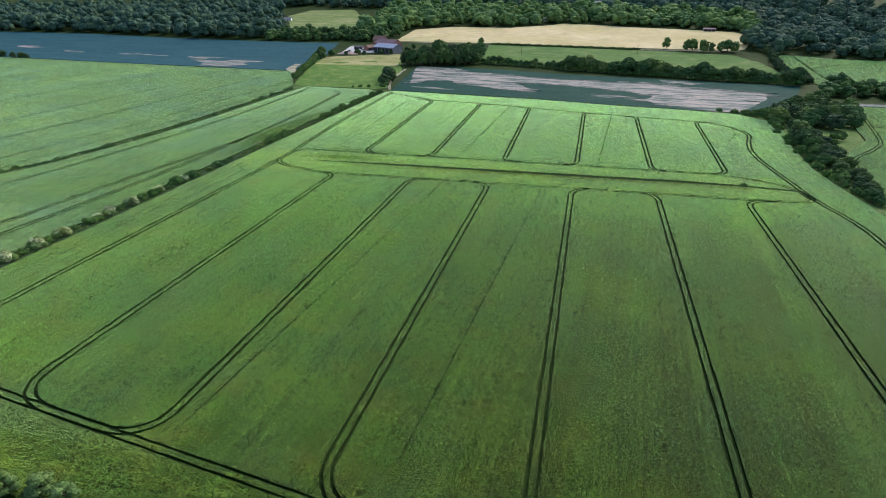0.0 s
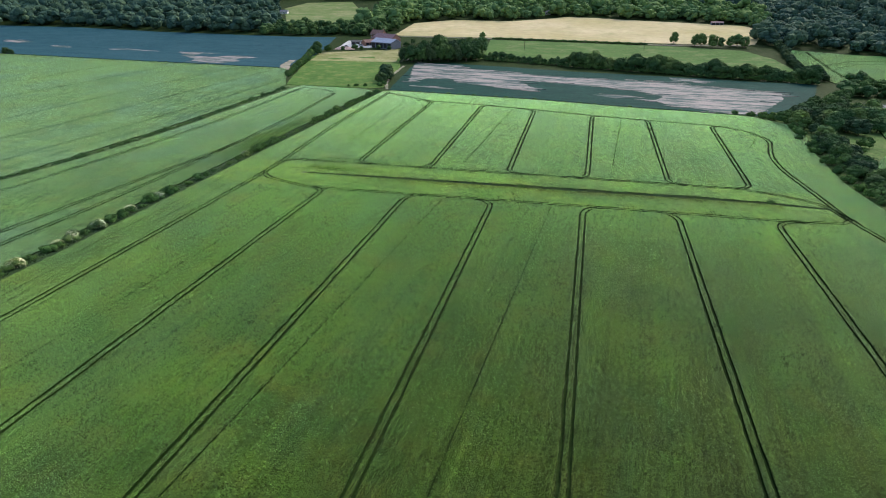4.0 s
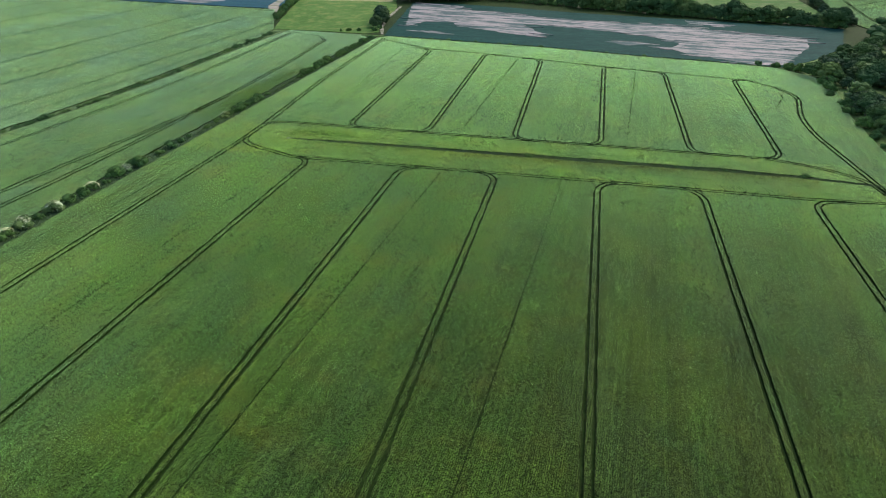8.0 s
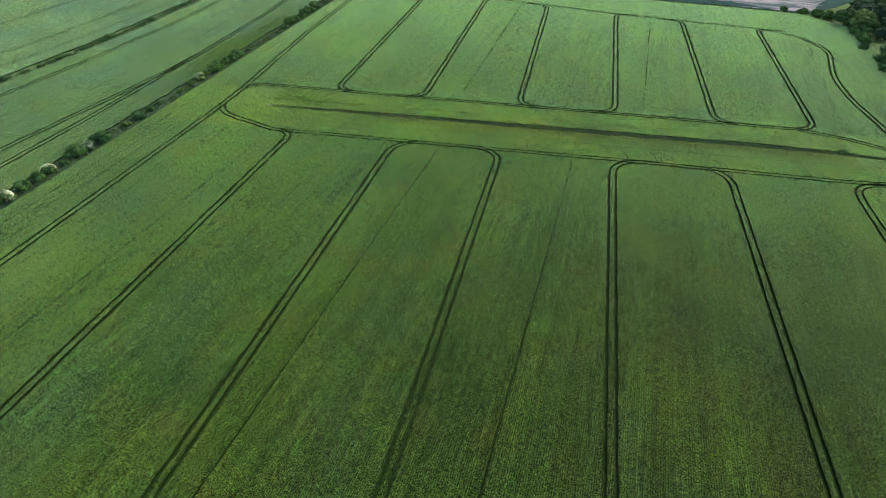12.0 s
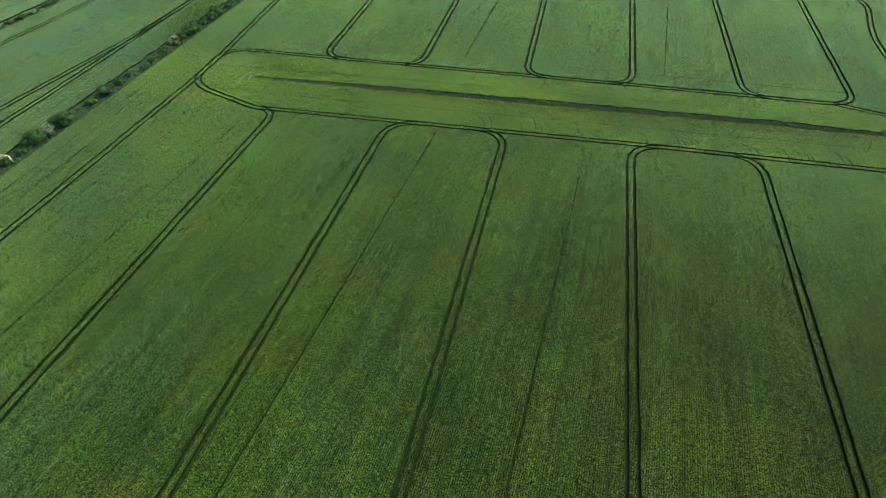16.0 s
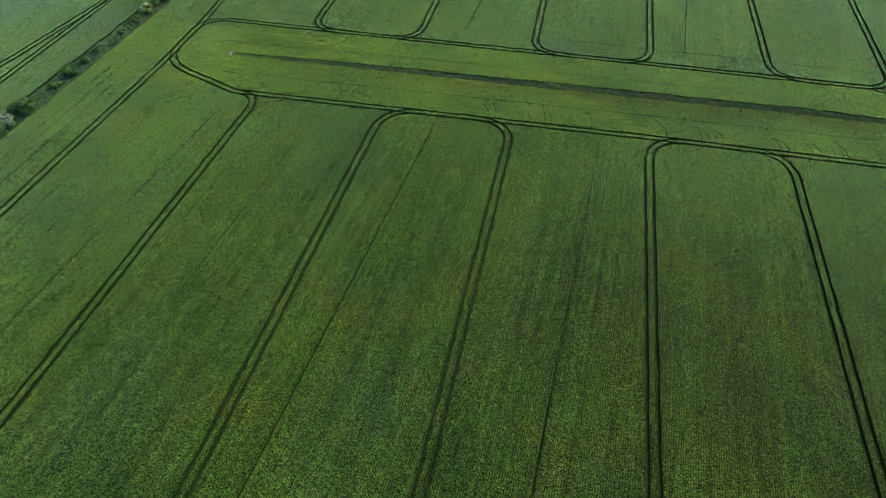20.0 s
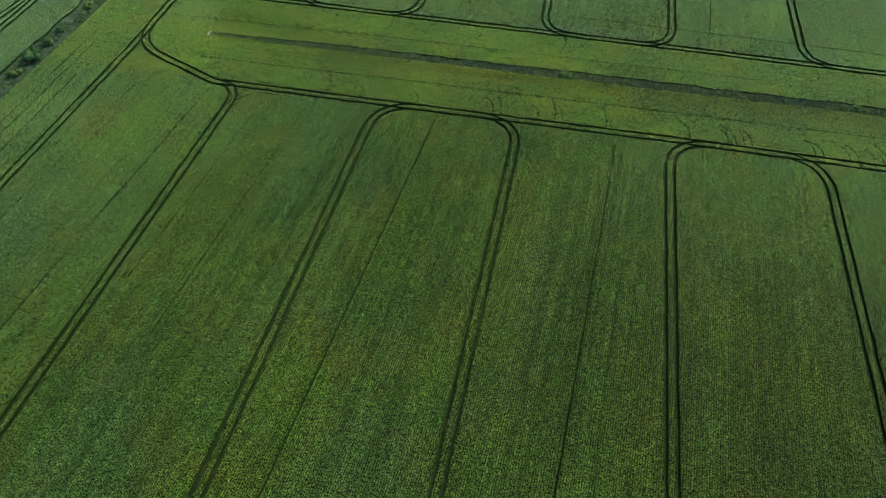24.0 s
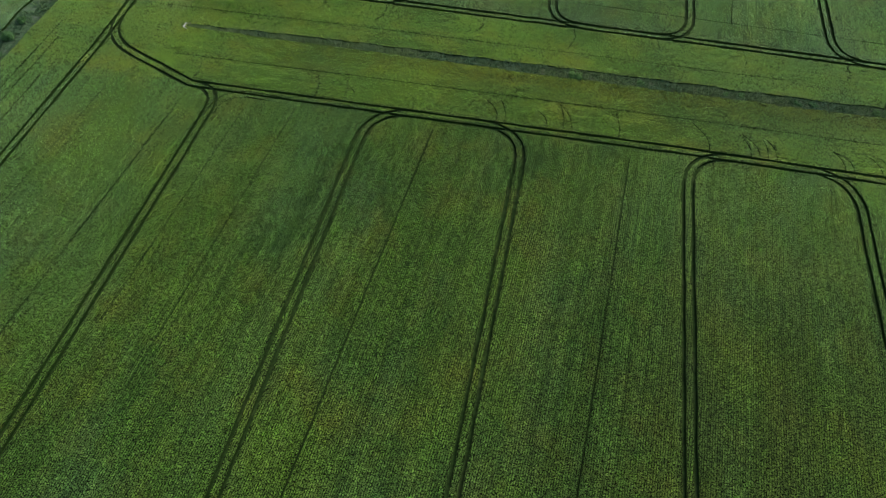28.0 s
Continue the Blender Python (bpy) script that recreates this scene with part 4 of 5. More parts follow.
for i, (x, y, s) in enumerate(WOOD):
    kind = (("oak", i % 4), ("dark", i % 2), ("ash", i % 4))[(0, 1, 0, 2, 1)[i % 5]]
    plant("tree", kind, x, y, s * 0.95, ("broadleaf tree in a small wood by the wheat", "dark dense tree in a small wood", "pale green tree in a small wood")[("oak", "dark", "ash").index(kind[0])], "trees of the small wood", 0.85)
for i, (x, y, s) in enumerate(((100, 178, 1.6), (96, 182, 1.3), (106, 150, 1.5), (103, 138, 1.3), (101, 128, 1.1), (103, 110, 1.4), (100, 100, 1.0), (100, 80, 1.2), (99, 66, 1.2), (99, 52, 1.1), (99, 42, 1.0), (100, 34, 0.9), (101, 26, 0.9), (102, 17, 0.9), (104, 13, 1.0), (126, 118, 1.2), (132, 128, 1.2), (122, 108, 0.9), (90, 185.5, 1.0), (82, 188, 0.8))):
    plant("wood_edge_bush", ("bush", i % 4), x, y, s * 1.3, "scrubby bush at the edge of the wood", "bushes at the wood's edge")

for i in range(44):
    x, y = r.uniform(108, 160), r.uniform(146, 232)
    if y < 232 - abs(x - 140) * 1.2 and x - 100 < (y - 120) * 0.9 and y - 150 < (x - 96) * 2.2:
        plant("tree", (("oak", i % 4), ("dark", i % 2), ("ash", i % 4))[i % 3], x, y, r.uniform(0.6, 1.0), "broadleaf tree deep in a small wood", "trees of the small wood", 0.85)
for i in range(26):
    y = 4 + 116 * i / 25
    plant("tree", (("oak", i % 4), ("dark", i % 2))[i % 2], 105.5 + r.uniform(-2.5, 3.5) + 0.03 * y, y, 0.38 + 0.0035 * y + r.uniform(-0.05, 0.08), "bushy tree in a belt beside the wheat", "belt of trees", 0.9)
# hedges and trees between the fields of the valley side
ROW = []
for i, x in enumerate(np.arange(-100, 168, 5.2)):
    y = float(np.interp(x, [-100, -48, 5, 54, 100, 143, 165], [409, 398, 384, 373, 358, 353, 341]))
    ROW.append((x + r.uniform(-1.5, 1.5), y + r.uniform(-2, 2), r.choice((0.55, 0.6, 0.7, 0.75)) * (0.9 if x < -20 else 1.6)))
ROW += [(55, 388, 1.25), (48, 384, 1.0), (-5, 386, 0.95), (3, 384, 0.9), (22, 386, 0.9), (98, 366, 0.95), (118, 360, 0.85), (168, 352, 0.9), (176, 364, 0.8), (180, 378, 0.8), (170, 376, 0.8)]
for i, (x, y, s) in enumerate(ROW):
    plant("hedgerow_tree", (("oak", i % 4), ("ash", i % 4), ("oak", (i + 1) % 4))[i % 3], x, y, s, "broadleaf tree in a dense field hedge", "hedgerow trees", 0.95)
for i in range(64):
    x = -98 + 264 * i / 63 + r.uniform(-1, 1)
    y = float(np.interp(x, [-100, -48, 5, 54, 100, 143, 165], [409, 398, 384, 373, 358, 353, 341])) + r.uniform(-4.5, -1.0)
    plant("hedge_bush", ("bush", i % 4), x, y, r.uniform(1.1, 1.9) * (0.75 if x < -20 else 1.0), "dense bush at the foot of a field hedge", "hedgerow bushes", 1.1)
for i in range(20):
    f = i / 19
    plant("hedgerow_tree", ("dark", i % 2), 185 - 16 * f + r.uniform(-2, 2) + (12 * (f - 0.8) / 0.2 if f > 0.8 else 0), 540 - 180 * f, r.uniform(0.55, 0.85), "dark tree in a steep field hedge", "slope hedge trees", 0.9)
MIDWOOD = [(-172, 384, 1.0), (-164, 380, 1.05), (-156, 383, 1.0), (-148, 388, 1.2), (-140, 390, 1.25), (-132, 390, 1.1), (-124, 392, 1.1), (-116, 396, 1.05), (-108, 404, 0.95), (-168, 394, 1.0), (-156, 398, 1.15), (-144, 404, 1.3), (-132, 406, 1.3), (-120, 410, 1.15), (-110, 420, 1.0), (-150, 415, 1.1), (-138, 420, 1.1), (-126, 428, 1.1), (-116, 436, 1.0), (-110, 448, 0.9), (-122, 446, 1.0), (-134, 440, 0.95), (-146, 432, 1.0)]
for i, (x, y, s) in enumerate(MIDWOOD):
    plant("tree", ("dark", i % 2) if i % 3 == 0 else ("oak", i % 4) if i < 18 else ("ash", i % 4), x, y, s * 1.12, "dense broadleaf tree in a copse", "trees of the copse", 1.15)
plant("conifer", ("spire", 0), -112, 458, 0.9, "narrow dark conifer beside the copse")
for i, (x, y, s) in enumerate(((83, 549, 0.85), (103, 536, 0.8), (109, 534, 0.85), (120, 531, 0.8), (128, 532, 0.7), (138, 536, 0.75), (146, 541, 0.8), (152, 536, 0.7), (-119, 462, 0.8), (-125, 540, 0.5), (-139, 470, 0.6))):
    plant("field_tree", ("ash", i % 4), x, y, s * 1.25, "single broadleaf tree by a field track", "field trees")
for i, (x, y, s) in enumerate(((-150, 258, 0.75), (-153, 266, 0.8), (-157, 275, 0.6), (-151, 246, 0.55), (-162, 290, 0.5), (-168, 308, 0.45), (-160, 280, 0.5))):
    plant("tree", ("dark", i % 2), x, y, s * 1.35, "dark bushy tree at the pasture's edge", "trees at the pasture")
for i, (x, y, s) in enumerate(((-157, 228, 1.0), (-163, 226, 0.9), (-147, 232, 1.2), (-146, 238, 1.1), (-168, 224, 0.7))):
    plant("pasture_bush", ("bush", i % 4), x, y, s, "green bush at the pasture's corner", "bushes at the pasture")
# hedge between the western leaf crop and the pasture
for i in range(34):
    f = i / 33
    x, y = -226 - 45 * f + r.uniform(-1, 1), 258 + 150 * f + r.uniform(-1, 1)
    plant("hedge_bush", ("bush", i % 4), x - 4, y, 1.1 + 0.5 * r.random() + 0.5 * f, "thick green hedge bush", "field hedge", 1.0)
for i, (x, y, s) in enumerate(((-266, 402, 0.7), (-272, 410, 0.75), (-262, 418, 0.6), (-276, 424, 0.7), (-240, 436, 0.6), (-232, 434, 0.4), (-217, 444, 0.4), (-205, 441, 0.35), (-195, 470, 0.5), (-192, 486, 0.5), (-250, 428, 0.4))):
    plant("farm_tree", ("oak", i % 4), x, y, s, "broadleaf tree beside the farmyard", "trees round the farm")
# low hedge along the hay field
for i in range(58):
    f = i / 57
    plant("hedge_bush", ("bush", i % 4), -112 + 165 * f + r.uniform(-0.6, 0.6), 539 - 8 * f + r.uniform(-0.6, 0.6), 1.25, "clipped dark hedge along a field track", "hay field hedge", 0.75)
for i, (x, y, s) in enumerate(((-560, 318, 0.6), (-548, 316, 0.6), (-540, 314, 0.5), (-572, 318, 0.7), (-585, 320, 0.6))):
    plant("tree", ("dark", i % 2), x, y, s, "dark bushy tree at the crop's corner", "trees at the crop corner")
# rows of small bushes on the banks north of the wheat
for i in range(46):
    f = i / 45
    x = -128 + 220 * f + r.uniform(-1.2, 1.2)
    plant("bank_bush", ("bush", i % 4), x, float(np.interp(x, [-128, -90, -31, 24, 58, 95], [214.5, 210.5, 205.8, 194.8, 191.5, 185])), r.choice((0.45, 0.5, 0.6, 0.75)), "low scrub on the field bank", "bank scrub", 0.7)
for i in range(46):
    f = i / 45
    x = -262 - 270 * f + r.uniform(-1.2, 1.2)
    plant("bank_bush", ("bush", i % 4), x, float(np.interp(-x, [260, 300, 440, 533], [303.5, 304, 310, 316])), r.choice((0.3, 0.4, 0.5, 0.6)), "low scrub on the field bank", "bank scrub", 0.7)
# trees at the near corner of the main field
for i, (x, y, s) in enumerate(((-76, -182, 0.42), (-72, -179, 0.38), (-67, -178, 0.36), (-62, -179, 0.36), (-58, -182, 0.4), (-80, -186, 0.45), (-66, -186, 0.4))):
    plant("verge_tree", ("ash", i % 4), x, y, s, "young pale green tree on the verge", "verge trees", 0.8)


# ---- the wooded hills: far woods as one body of leaf ----
def woods(name, poly, step, seed, leaf, label, low=0.80, high=1.45):
    rng = np.random.default_rng(seed)
    kinds = [crown_arrays(seed + k, 5.6 + 1.1 * (k % 4), 11 + 1.4 * k, 0.4, 11, 170, 0.80, loose=0.14, near=0.86, plump=1.5) for k in range(6)]
    kinds = [(np.array(v), f) for v, f in kinds]
    lo, hi = np.min(poly, axis=0), np.max(poly, axis=0)
    V, F, count = [], [], 0
    for x in np.arange(lo[0], hi[0], step):
        for y in np.arange(lo[1], hi[1], step):
            px, py = x + rng.uniform(-0.5, 0.5) * step, y + rng.uniform(-0.5, 0.5) * step
            if not inside((px, py), poly):
                continue
            v, f = kinds[rng.integers(6)]
            s = low + (high - low) * rng.beta(1.6, 2.2)
            a = rng.uniform(0, math.tau)
            R = np.array([[math.cos(a), -math.sin(a), 0], [math.sin(a), math.cos(a), 0], [0, 0, 1]])
            V.append(v @ R.T * s * np.array([1.2, 1.2, rng.uniform(0.95, 1.35)]) + np.array([px, py, float(rise(py)) - DEPTH]))
            F += [[i + count for i in q] for q in f]
            count += len(v)
    return tagged(new(name, mesh(name, np.concatenate(V), F, leaf)), label, "woodland", kind="stuff")


woods("woodland", [(-1050, 520), (-776, 528), (-651, 537), (-515, 520), (-430, 520), (-385, 525), (-405, 600), (-490, 780), (-560, 900), (-1050, 700)], 14.5, 200, HAZY_HILL_LEAF, "dense woodland on the hillside, leaves tinted haze-blue")
woods("woodland", [(-385, 518), (-335, 517), (-300, 525), (-290, 600), (-300, 575), (-318, 570), (-395, 592)], 9.0, 210, OAK_LEAF, "belt of trees below the hillside meadow", 0.5, 0.85)
woods("woodland", [(-306, 528), (-256, 532), (-240, 548), (-240, 600), (-300, 600)], 9.0, 215, OAK_LEAF, "trees behind the farmhouse", 0.5, 0.9)
woods("woodland", [(-296, 590), (-262, 600), (-240, 600), (-240, 665), (-195, 712), (-113, 715), (-60, 772), (-3, 775), (39, 762), (112, 748), (185, 730), (206, 672), (215, 720), (215, 850), (-40, 900), (-330, 880), (-320, 740), (-285, 650)], 14.5, 220, SUNNY_LEAF, "dense woodland above the hay field, sunlight in its leaf colour")
woods("woodland", [(188, 532), (215, 540), (260, 512), (400, 502), (600, 520), (600, 760), (390, 1030), (250, 1035), (215, 850), (215, 740), (203, 680), (172, 565)], 16.5, 230, HAZY_HILL_LEAF, "dark woodland on the eastern slope", 0.8, 1.4)
woods("woodland", [(-700, 900), (-330, 890), (-40, 910), (215, 860), (240, 1010), (-700, 1010)], 18.0, 240, HAZY_HILL_LEAF, "dark wood on the hill's brow", 0.9, 1.5)
woods("woodland", [(170, 282), (330, 255), (330, 292), (174, 318)], 9.0, 250, OAK_LEAF, "belt of trees beyond the eastern field", 0.6, 0.95)


# ---- reed and long grass: tufts of bent blades along the ditches and banks ----
def tufts(name, places, seed, tall, label, blades=7, mat=None):
    rng = np.random.default_rng(seed)
    V, F = [], []
    for x, y, s in places:
        base = float(rise(y)) - DEPTH + 0.03
        for _ in range(blades):
            a, h = rng.uniform(0, math.tau), tall * s * rng.uniform(0.5, 1.1)
            o = np.array([x + rng.normal() * 0.22, y + rng.normal() * 0.22, base])
            d = np.array([math.cos(a), math.sin(a), 0])
            w = np.array([-d[1], d[0], 0]) * 0.07 * (0.6 + s)
            k = len(V)
            V += [o - w, o + w, o + d * h * 0.25 + [0, 0, h * 0.7] + w * 0.7, o + d * h * 0.25 + [0, 0, h * 0.7] - w * 0.7, o + d * h * 0.7 + [0, 0, h]]
            F += [(k, k + 1, k + 2, k + 3), (k + 3, k + 2, k + 4)]
    return tagged(new(name, mesh(name, V, F, mat or BLADE)), label, "grass", kind="stuff")


r = random.Random(17)
spots = []
for _ in range(2600):
    x = r.uniform(-107, 84)
    w = float(np.interp(x, [p[0] for p in DITCH], (0.4, 1.2, 1.6, 1.9, 2.0, 1.8, 1.2, 0.4)))
    spots.append((x, float(np.interp(x, [p[0] for p in DITCH], [p[1] for p in DITCH])) + r.uniform(-w, w), r.uniform(0.5, 1.2)))
tufts("ditch_reed", spots, 1, 0.75, "pale grey-green reed and long grass in a ditch")
spots = [(-140.2 + r.gauss(0, 1.2), r.uniform(-150, 206), r.uniform(0.4, 1.2)) for _ in range(2600)]
tufts("bank_grass", spots, 2, 0.7, "long dull grass on the ditch bank", mat=BANK_BLADE)
spots = []
for _ in range(1100):
    y = r.uniform(-70, 210)
    spots.append((float(np.interp(y, [-70, -36, -16, 12, 38, 75, 210], [-221, -213, -206.5, -204.5, -202.8, -202.5, -205.5])) + r.gauss(0, 1.4), y, r.uniform(0.5, 1.3)))
tufts("bank_grass", spots, 3, 0.75, "long dull grass on the far ditch bank", mat=BANK_BLADE)

# ---- farm and houses ----
ROOF_RED = plain("red_brown_roof_sheets", (0.170, 0.105, 0.125), 0.7, 0.0, 0.3, 0.8)
ROOF_GREY = plain("blue_grey_metal_roof", (0.260, 0.300, 0.400), 0.5, 0.2, 0.2, 0.6)
ROOF_TILE = plain("old_clay_tiles", (0.200, 0.120, 0.100), 0.85, 0.0, 0.35, 2.0)
SLATE = plain("dark_slate", (0.075, 0.078, 0.085), 0.7)
BRICK = plain("weathered_brick", (0.270, 0.140, 0.100), 0.85)
RENDER_WHITE = plain("white_wall_render", (0.72, 0.72, 0.70), 0.8, 0.0, 0.06)
CLADDING = plain("grey_wall_cladding", (0.14, 0.15, 0.18), 0.6)
CONCRETE = plain("yard_concrete", (0.36, 0.36, 0.38), 0.85, 0.0, 0.2, 0.3)
RUBBLE = plain("pinkish_rubble", (0.45, 0.33, 0.29), 0.9, 0.0, 0.4, 1.0)
# Near-black for house doors, and for the shade inside open bays
DARK_OPENING = plain("dark_doors_and_shaded_bays", (0.030, 0.028, 0.030), 0.8)
GLASS, _n, _l, _g = material("window_glass", 0.08)
_g.inputs["Base Color"].default_value, _g.inputs["Specular IOR Level"].default_value = (0.03, 0.04, 0.05, 1), 0.5
TYRE_RUBBER = plain("tyre_rubber", (0.02, 0.02, 0.02), 0.9)


def box(bm, cx, cy, cz, sx, sy, sz, bevel=0.0):
    m = Matrix.Translation((cx, cy, cz)) @ Matrix.Diagonal((sx, sy, sz, 1))
    g = bmesh.ops.create_cube(bm, size=1, matrix=m)
    if bevel:
        edges = {e for v in g["verts"] for e in v.link_edges}
        bmesh.ops.bevel(bm, geom=list(edges), offset=bevel, segments=2, affect="EDGES")


def block(name, parent, mat, cx, cy, cz, sx, sy, sz, label="", bevel=0.0):
    bm = bmesh.new()
    box(bm, cx, cy, cz, sx, sy, sz, bevel)
    return part(name, bm, mat, parent, label)


def gable(parent, long, deep, wall, ridge, wall_mat, roof_mat, over=0.5):
    """Walls with gable ends, and two roof slopes with eaves that stand out."""
    bm = bmesh.new()
    x, y = long / 2, deep / 2
    pts = [(-x, -y, -1), (x, -y, -1), (x, y, -1), (-x, y, -1), (-x, -y, wall), (x, -y, wall), (x, y, wall), (-x, y, wall), (-x, 0, ridge - 0.15), (x, 0, ridge - 0.15)]
    v = [bm.verts.new(p) for p in pts]
    for f in ((0, 1, 5, 4), (2, 3, 7, 6), (1, 2, 6, 9, 5), (3, 0, 4, 8, 7), (4, 5, 9, 8), (6, 7, 8, 9)):
        bm.faces.new([v[i] for i in f])
    part("wall", bm, wall_mat, parent)
    slope = (ridge - wall) / y
    for s in (-1, 1):
        bm = bmesh.new()
        e, z = y + over, wall - slope * over
        pts = [(-x - over, s * e, z), (x + over, s * e, z), (x + over, 0, ridge), (-x - over, 0, ridge)]
        lo = [bm.verts.new(p) for p in pts]
        hi = [bm.verts.new((p[0], p[1], p[2] + 0.22)) for p in pts]
        for f in ((0, 1, 2, 3), (7, 6, 5, 4), (0, 4, 5, 1), (1, 5, 6, 2), (2, 6, 7, 3), (3, 7, 4, 0)):
            bm.faces.new([(lo + hi)[i] for i in f])
        bmesh.ops.recalc_face_normals(bm, faces=bm.faces)
        roof = part("roof", bm, roof_mat, parent)
        n = int(long // 1.6)
        bm = bmesh.new()
        for k in range(n + 1):
            px = -x + k * long / n
            q = [bm.verts.new(p) for p in ((px - 0.06, s * e, z + 0.22), (px + 0.06, s * e, z + 0.22), (px + 0.06, 0, ridge + 0.22), (px - 0.06, 0, ridge + 0.22))]
            t = [bm.verts.new((w.co.x, w.co.y, w.co.z + 0.07)) for w in q]
            for f in ((4, 5, 6, 7), (0, 1, 5, 4), (1, 2, 6, 5), (3, 0, 4, 7)):
                bm.faces.new([(q + t)[i] for i in f])
        part("roof_seams", bm, roof_mat, roof)


def building(name, label, x, y, turn, long, deep, wall, ridge, wall_mat, roof_mat, windows=0, storeys=1, bays=0, chimneys=0, category="house", lift=0.0):
    ob = new(name)
    ob.location = (x, y, float(rise(y)) - DEPTH + 0.1 + lift)
    ob.rotation_euler = (0, 0, radians(turn))
    gable(ob, long, deep, wall, ridge, wall_mat, roof_mat)
    for s in range(storeys):
        for k in range(windows):
            px = (k + 0.5) / windows * long - long / 2
            for side in (-1, 1):
                f = block("window", ob, RENDER_WHITE, px, side * (deep / 2 + 0.03), 1.5 + s * 2.6, 1.3, 0.10, 1.35)
                block("pane", f, GLASS, px, side * (deep / 2 + 0.09), 1.5 + s * 2.6, 1.08, 0.03, 1.12)
    for k in range(bays):
        px = (k + 0.5) / bays * long - long / 2
        # dark panel painted in place of the shade within each bay
        block("shaded_bay", ob, DARK_OPENING, px, -deep / 2 - 0.04, wall * 0.42, long / bays * 0.78, 0.12, wall * 0.84)
    if windows:
        block("door", ob, DARK_OPENING, long * 0.08, -deep / 2 - 0.05, 1.0, 0.95, 0.12, 2.05)
    for k in range(chimneys):
        c = block("chimney", ob, BRICK, (-1 if k % 2 else 1) * (long / 2 - 0.8), 0, ridge + 0.3, 0.9, 0.7, 2.0)
        block("chimney_pot", c, ROOF_TILE, (-1 if k % 2 else 1) * (long / 2 - 0.8), 0, ridge + 1.5, 0.3, 0.3, 0.5)
    return tagged(ob, label, category)


building("barn", "large barn with blue-grey metal roof and dark bays", -213, 457, -26, 28, 15, 5.5, 9.0, CLADDING, ROOF_GREY, bays=5, category="barn")
building("barn", "barn with red-brown sheet roof behind another", -217, 472, -26, 27, 14, 7.5, 11.5, BRICK, ROOF_RED, bays=4, category="barn")
building("cart_shed", "low brick cart shed with tiled roof", -236, 470, 60, 16, 7, 3.0, 5.4, BRICK, ROOF_TILE, bays=3, category="shed")
building("farmhouse", "brick farmhouse with clay roof and chimneys", -240, 515, -20, 16, 9, 5.4, 9.2, BRICK, ROOF_TILE, 5, 2, 0, 2)
building("shed", "small grey shed beside the yard", -251, 470, 10, 9, 6, 2.8, 4.2, CLADDING, SLATE, bays=2, category="shed")
building("shed", "low grey shelter with red-brown roof by the hay field", 152, 722, 5, 15, 6, 3.0, 4.2, CLADDING, ROOF_RED, bays=3, category="shed")
building("cottage", "dark-roofed cottage half hidden by a copse", -134, 462, 12, 14, 8, 4.6, 8.2, BRICK, SLATE, 4, 2, 0, 2)
building("cottage", "white cottage at the wood's edge", -74, 788, 8, 14, 7, 3.0, 5.2, RENDER_WHITE, CLADDING, 4, 1)
building("hillside_house", "large white house among woods on the hill", 8, 912, 8, 26, 11, 8.0, 12.0, RENDER_WHITE, SLATE, 6, 2, 0, 2, lift=8.0)
building("hillside_house", "brick house among woods on the hill", -106, 905, -6, 18, 9, 6.0, 10.0, BRICK, ROOF_TILE, 5, 2, 0, 2, lift=8.0)
building("hillside_house", "long white building on the ridge", 300, 1020, 0, 45, 12, 6.0, 9.0, RENDER_WHITE, CLADDING, 10, 1, lift=6.0)
building("hillside_house", "small white lodge among dark trees", -455, 725, 10, 11, 7, 3.0, 5.0, RENDER_WHITE, CLADDING, 3, 1)

sheet("farmyard", ragged([(-262, 446), (-228, 452), (-226, 470), (-236, 500), (-268, 492)], 4, 0.4, 41), CONCRETE, -0.38, "grey concrete farmyard", "yard", "structure", cell=10.0)


def heap(x, y, wide, tall, label):
    rng = np.random.default_rng(7)
    n = 22
    V, F = [], []
    for j in range(n + 1):
        for i in range(n + 1):
            u, w = i / n * 2 - 1, j / n * 2 - 1
            d = max(0, 1 - (u * u + w * w))
            V.append((u * wide, w * wide * 0.6, tall * d ** 0.8 * rng.uniform(0.7, 1.25) - 0.2))
    for j in range(n):
        for i in range(n):
            a = j * (n + 1) + i
            F.append((a, a + 1, a + n + 2, a + n + 1))
    ob = new("rubble_heap", mesh("rubble_heap", V, F, RUBBLE))
    ob.location = (x, y, float(rise(y)) - DEPTH + 0.05)
    return tagged(ob, label, "rubble")


heap(-252, 440, 11, 2.2, "heap of pinkish rubble at the yard's edge")


def vehicle(x, y, turn, paint, label, van=False):
    ob = new("van" if van else "car")
    ob.location = (x, y, float(rise(y)) - DEPTH + 0.18)
    ob.rotation_euler = (0, 0, radians(turn))
    h = 1.35 if van else 0.62
    block("body", ob, paint, 0, 0, 0.35 + h / 2, 4.4, 1.8, h, bevel=0.15)
    block("cabin", ob, GLASS if not van else paint, -0.2 if not van else 0.2, 0, 0.35 + h + 0.28, 2.3 if not van else 3.2, 1.55, 0.56, bevel=0.14)
    for sx in (-1.4, 1.4):
        for sy in (-0.82, 0.82):
            bm = bmesh.new()
            bmesh.ops.create_cone(bm, cap_ends=True, segments=12, radius1=0.34, radius2=0.34, depth=0.24, matrix=Matrix.Translation((sx, sy, 0.34)) @ Matrix.Rotation(math.pi / 2, 4, "X"))
            part("wheel", bm, TYRE_RUBBER, ob)
    return tagged(ob, label, "van" if van else "car", "vehicles in the farmyard")


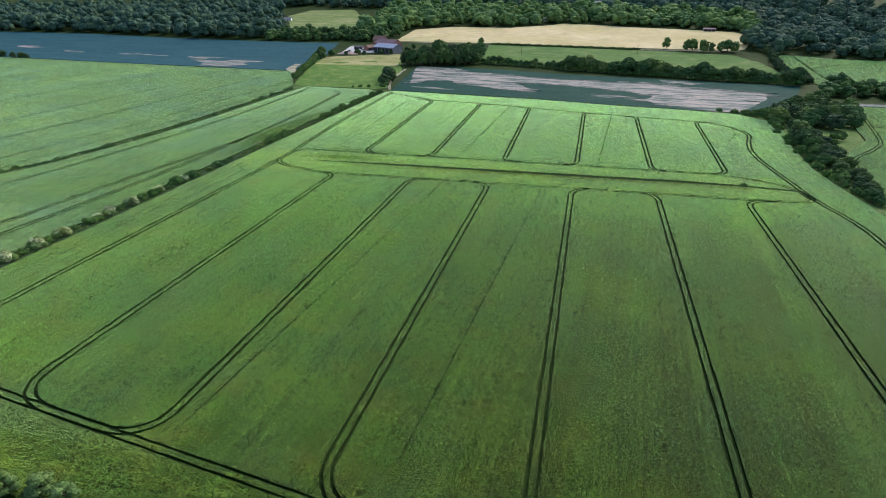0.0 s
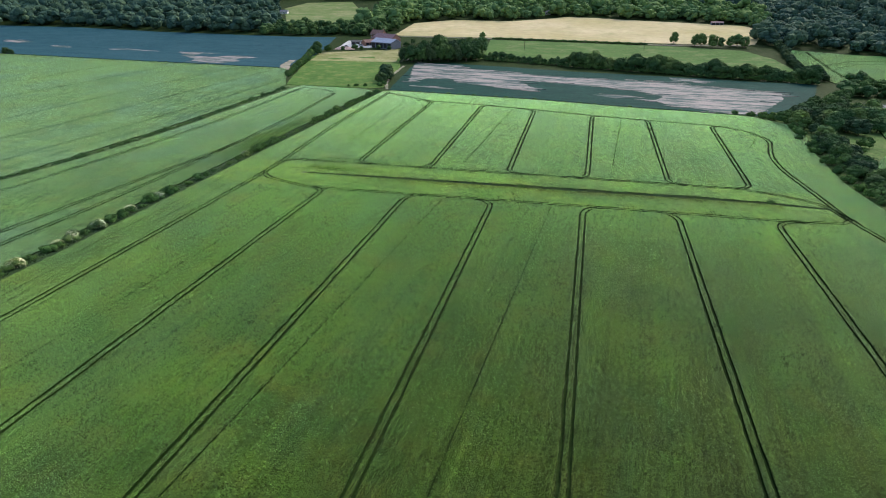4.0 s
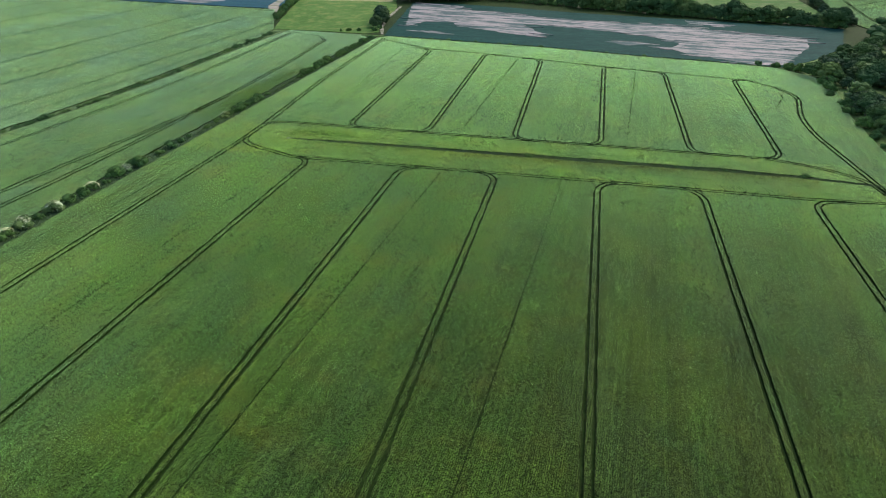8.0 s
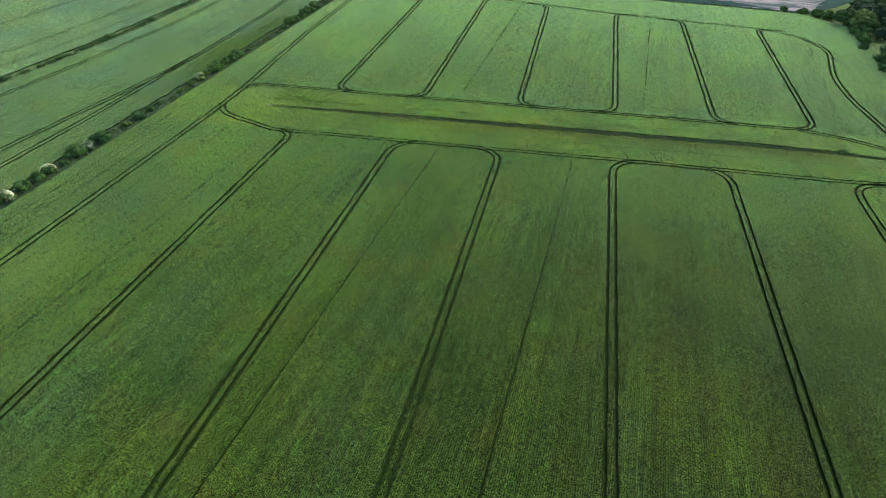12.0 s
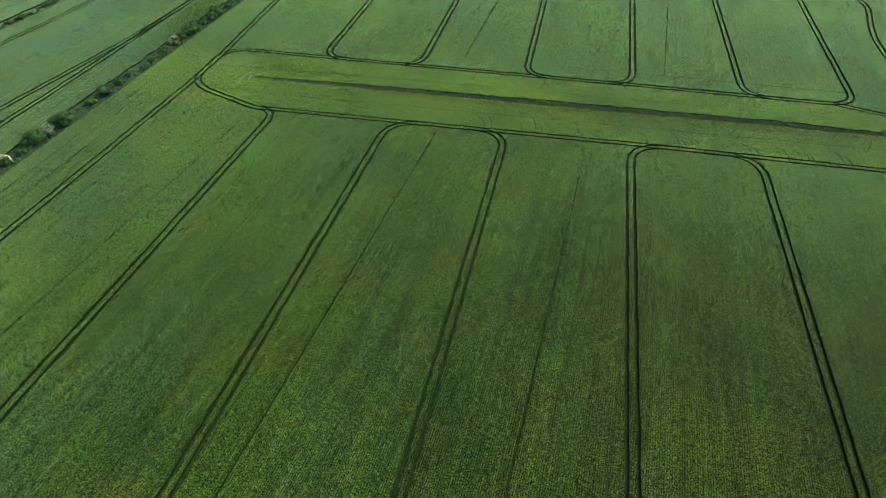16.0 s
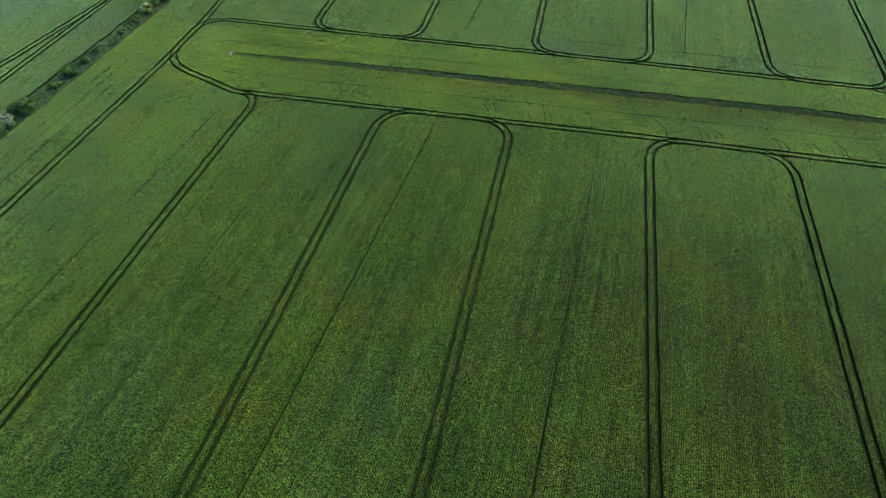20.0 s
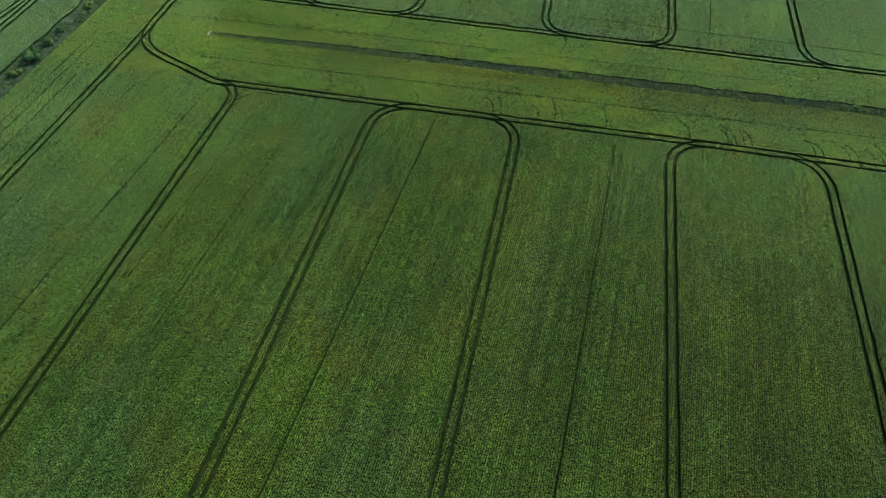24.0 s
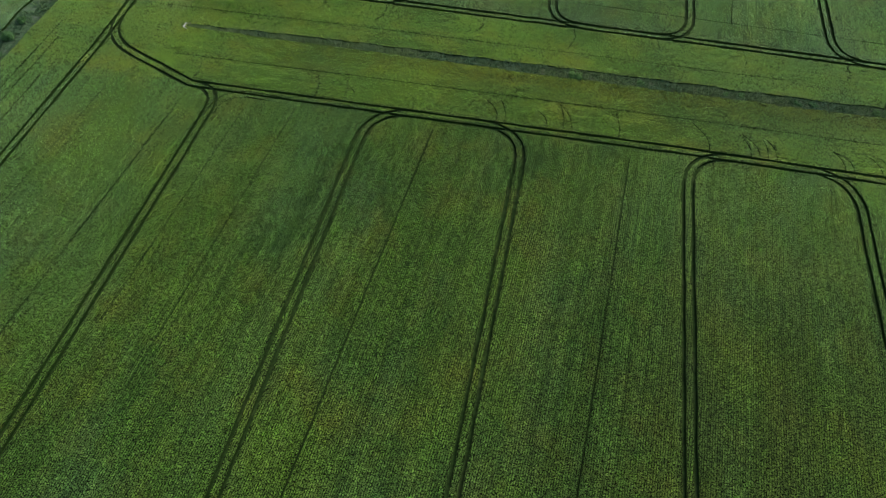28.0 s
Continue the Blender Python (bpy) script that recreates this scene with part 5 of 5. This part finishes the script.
PAINTS = [plain(n + "_car_paint", c, 0.35, 0.0, 0.05) for n, c in (("white", (0.7, 0.7, 0.7)), ("silver", (0.4, 0.42, 0.45)), ("dark_blue", (0.03, 0.05, 0.12)))]
for i, (x, y, t) in enumerate(((-246, 458, 20), (-243, 463, 25), (-249, 482, 80), (-241, 478, 75), (-233, 461, 60), (-255, 452, 10))):
    vehicle(x, y, t, PAINTS[i % 3], ("white van parked on farm concrete", "silver car parked on farm concrete", "dark blue car parked on farm concrete")[i % 3], i % 3 == 0)


def pole(x, y, tall):
    ob = new("utility_pole")
    ob.location = (x, y, float(rise(y)) - DEPTH)
    bm = bmesh.new()
    bmesh.ops.create_cone(bm, cap_ends=True, segments=10, radius1=0.2, radius2=0.13, depth=tall + 0.6, matrix=Matrix.Translation((0, 0, tall / 2 - 0.3)))
    part("post", bm, BARK, ob)
    for s in (-0.45, 0.45):
        block("crossarm", ob, BARK, 0, s * 0.25, tall - 0.5, 2.6, 0.14, 0.16)
    return tagged(ob, "weathered wooden utility pole in the meadow", "pole")


pole(49, 494, 10)
pole(-70, 470, 9)


# post and rail fence along the hay field's lower edge
fence = new("field_fence")
fence.location = (0, 0, 0)
for k in range(60):
    x = 60 + k * 1.75
    y = 527 - 0.12 * (x - 60)
    block("post", fence, BARK, x, y, float(rise(y)) + 0.1, 0.14, 0.14, 1.5)
tagged(fence, "line of weathered wooden fence posts by a meadow", "fence")


# small concrete headwall where the field ditch begins
CONCRETE = plain("weathered_pale_concrete", (0.46, 0.46, 0.42), 0.9, 0.0, 0.25, 3.0)
PIPE = plain("dark_pipe", (0.05, 0.05, 0.05), 0.7)
headwall = new("culvert_headwall")
headwall.location = (-106.2, 9.6, -DEPTH)
for x, y, w, d, h, turn in ((0, 0, 0.35, 1.5, 0.75, 0.0), (0.5, 0.85, 0.9, 0.25, 0.6, 0.35), (0.5, -0.85, 0.9, 0.25, 0.6, -0.35)):
    bm = bmesh.new()
    bmesh.ops.create_cube(bm, size=1, matrix=Matrix.Translation((x, y, h / 2)) @ Matrix.Rotation(turn, 4, "Z") @ Matrix.Diagonal((w, d, h, 1)))
    bmesh.ops.bevel(bm, geom=bm.edges[:], offset=0.05, segments=2, affect="EDGES")
    part("wall" if d > 1 else "wing_wall", bm, CONCRETE, headwall)
bm = bmesh.new()
bmesh.ops.create_cone(bm, cap_ends=True, segments=18, radius1=0.24, radius2=0.24, depth=0.5, matrix=Matrix.Translation((0.08, 0, 0.33)) @ Matrix.Rotation(math.pi / 2, 4, "Y"))
part("pipe", bm, PIPE, headwall, "dark drain pipe")
tagged(headwall, "pale concrete culvert headwall at the ditch's end", "culvert")
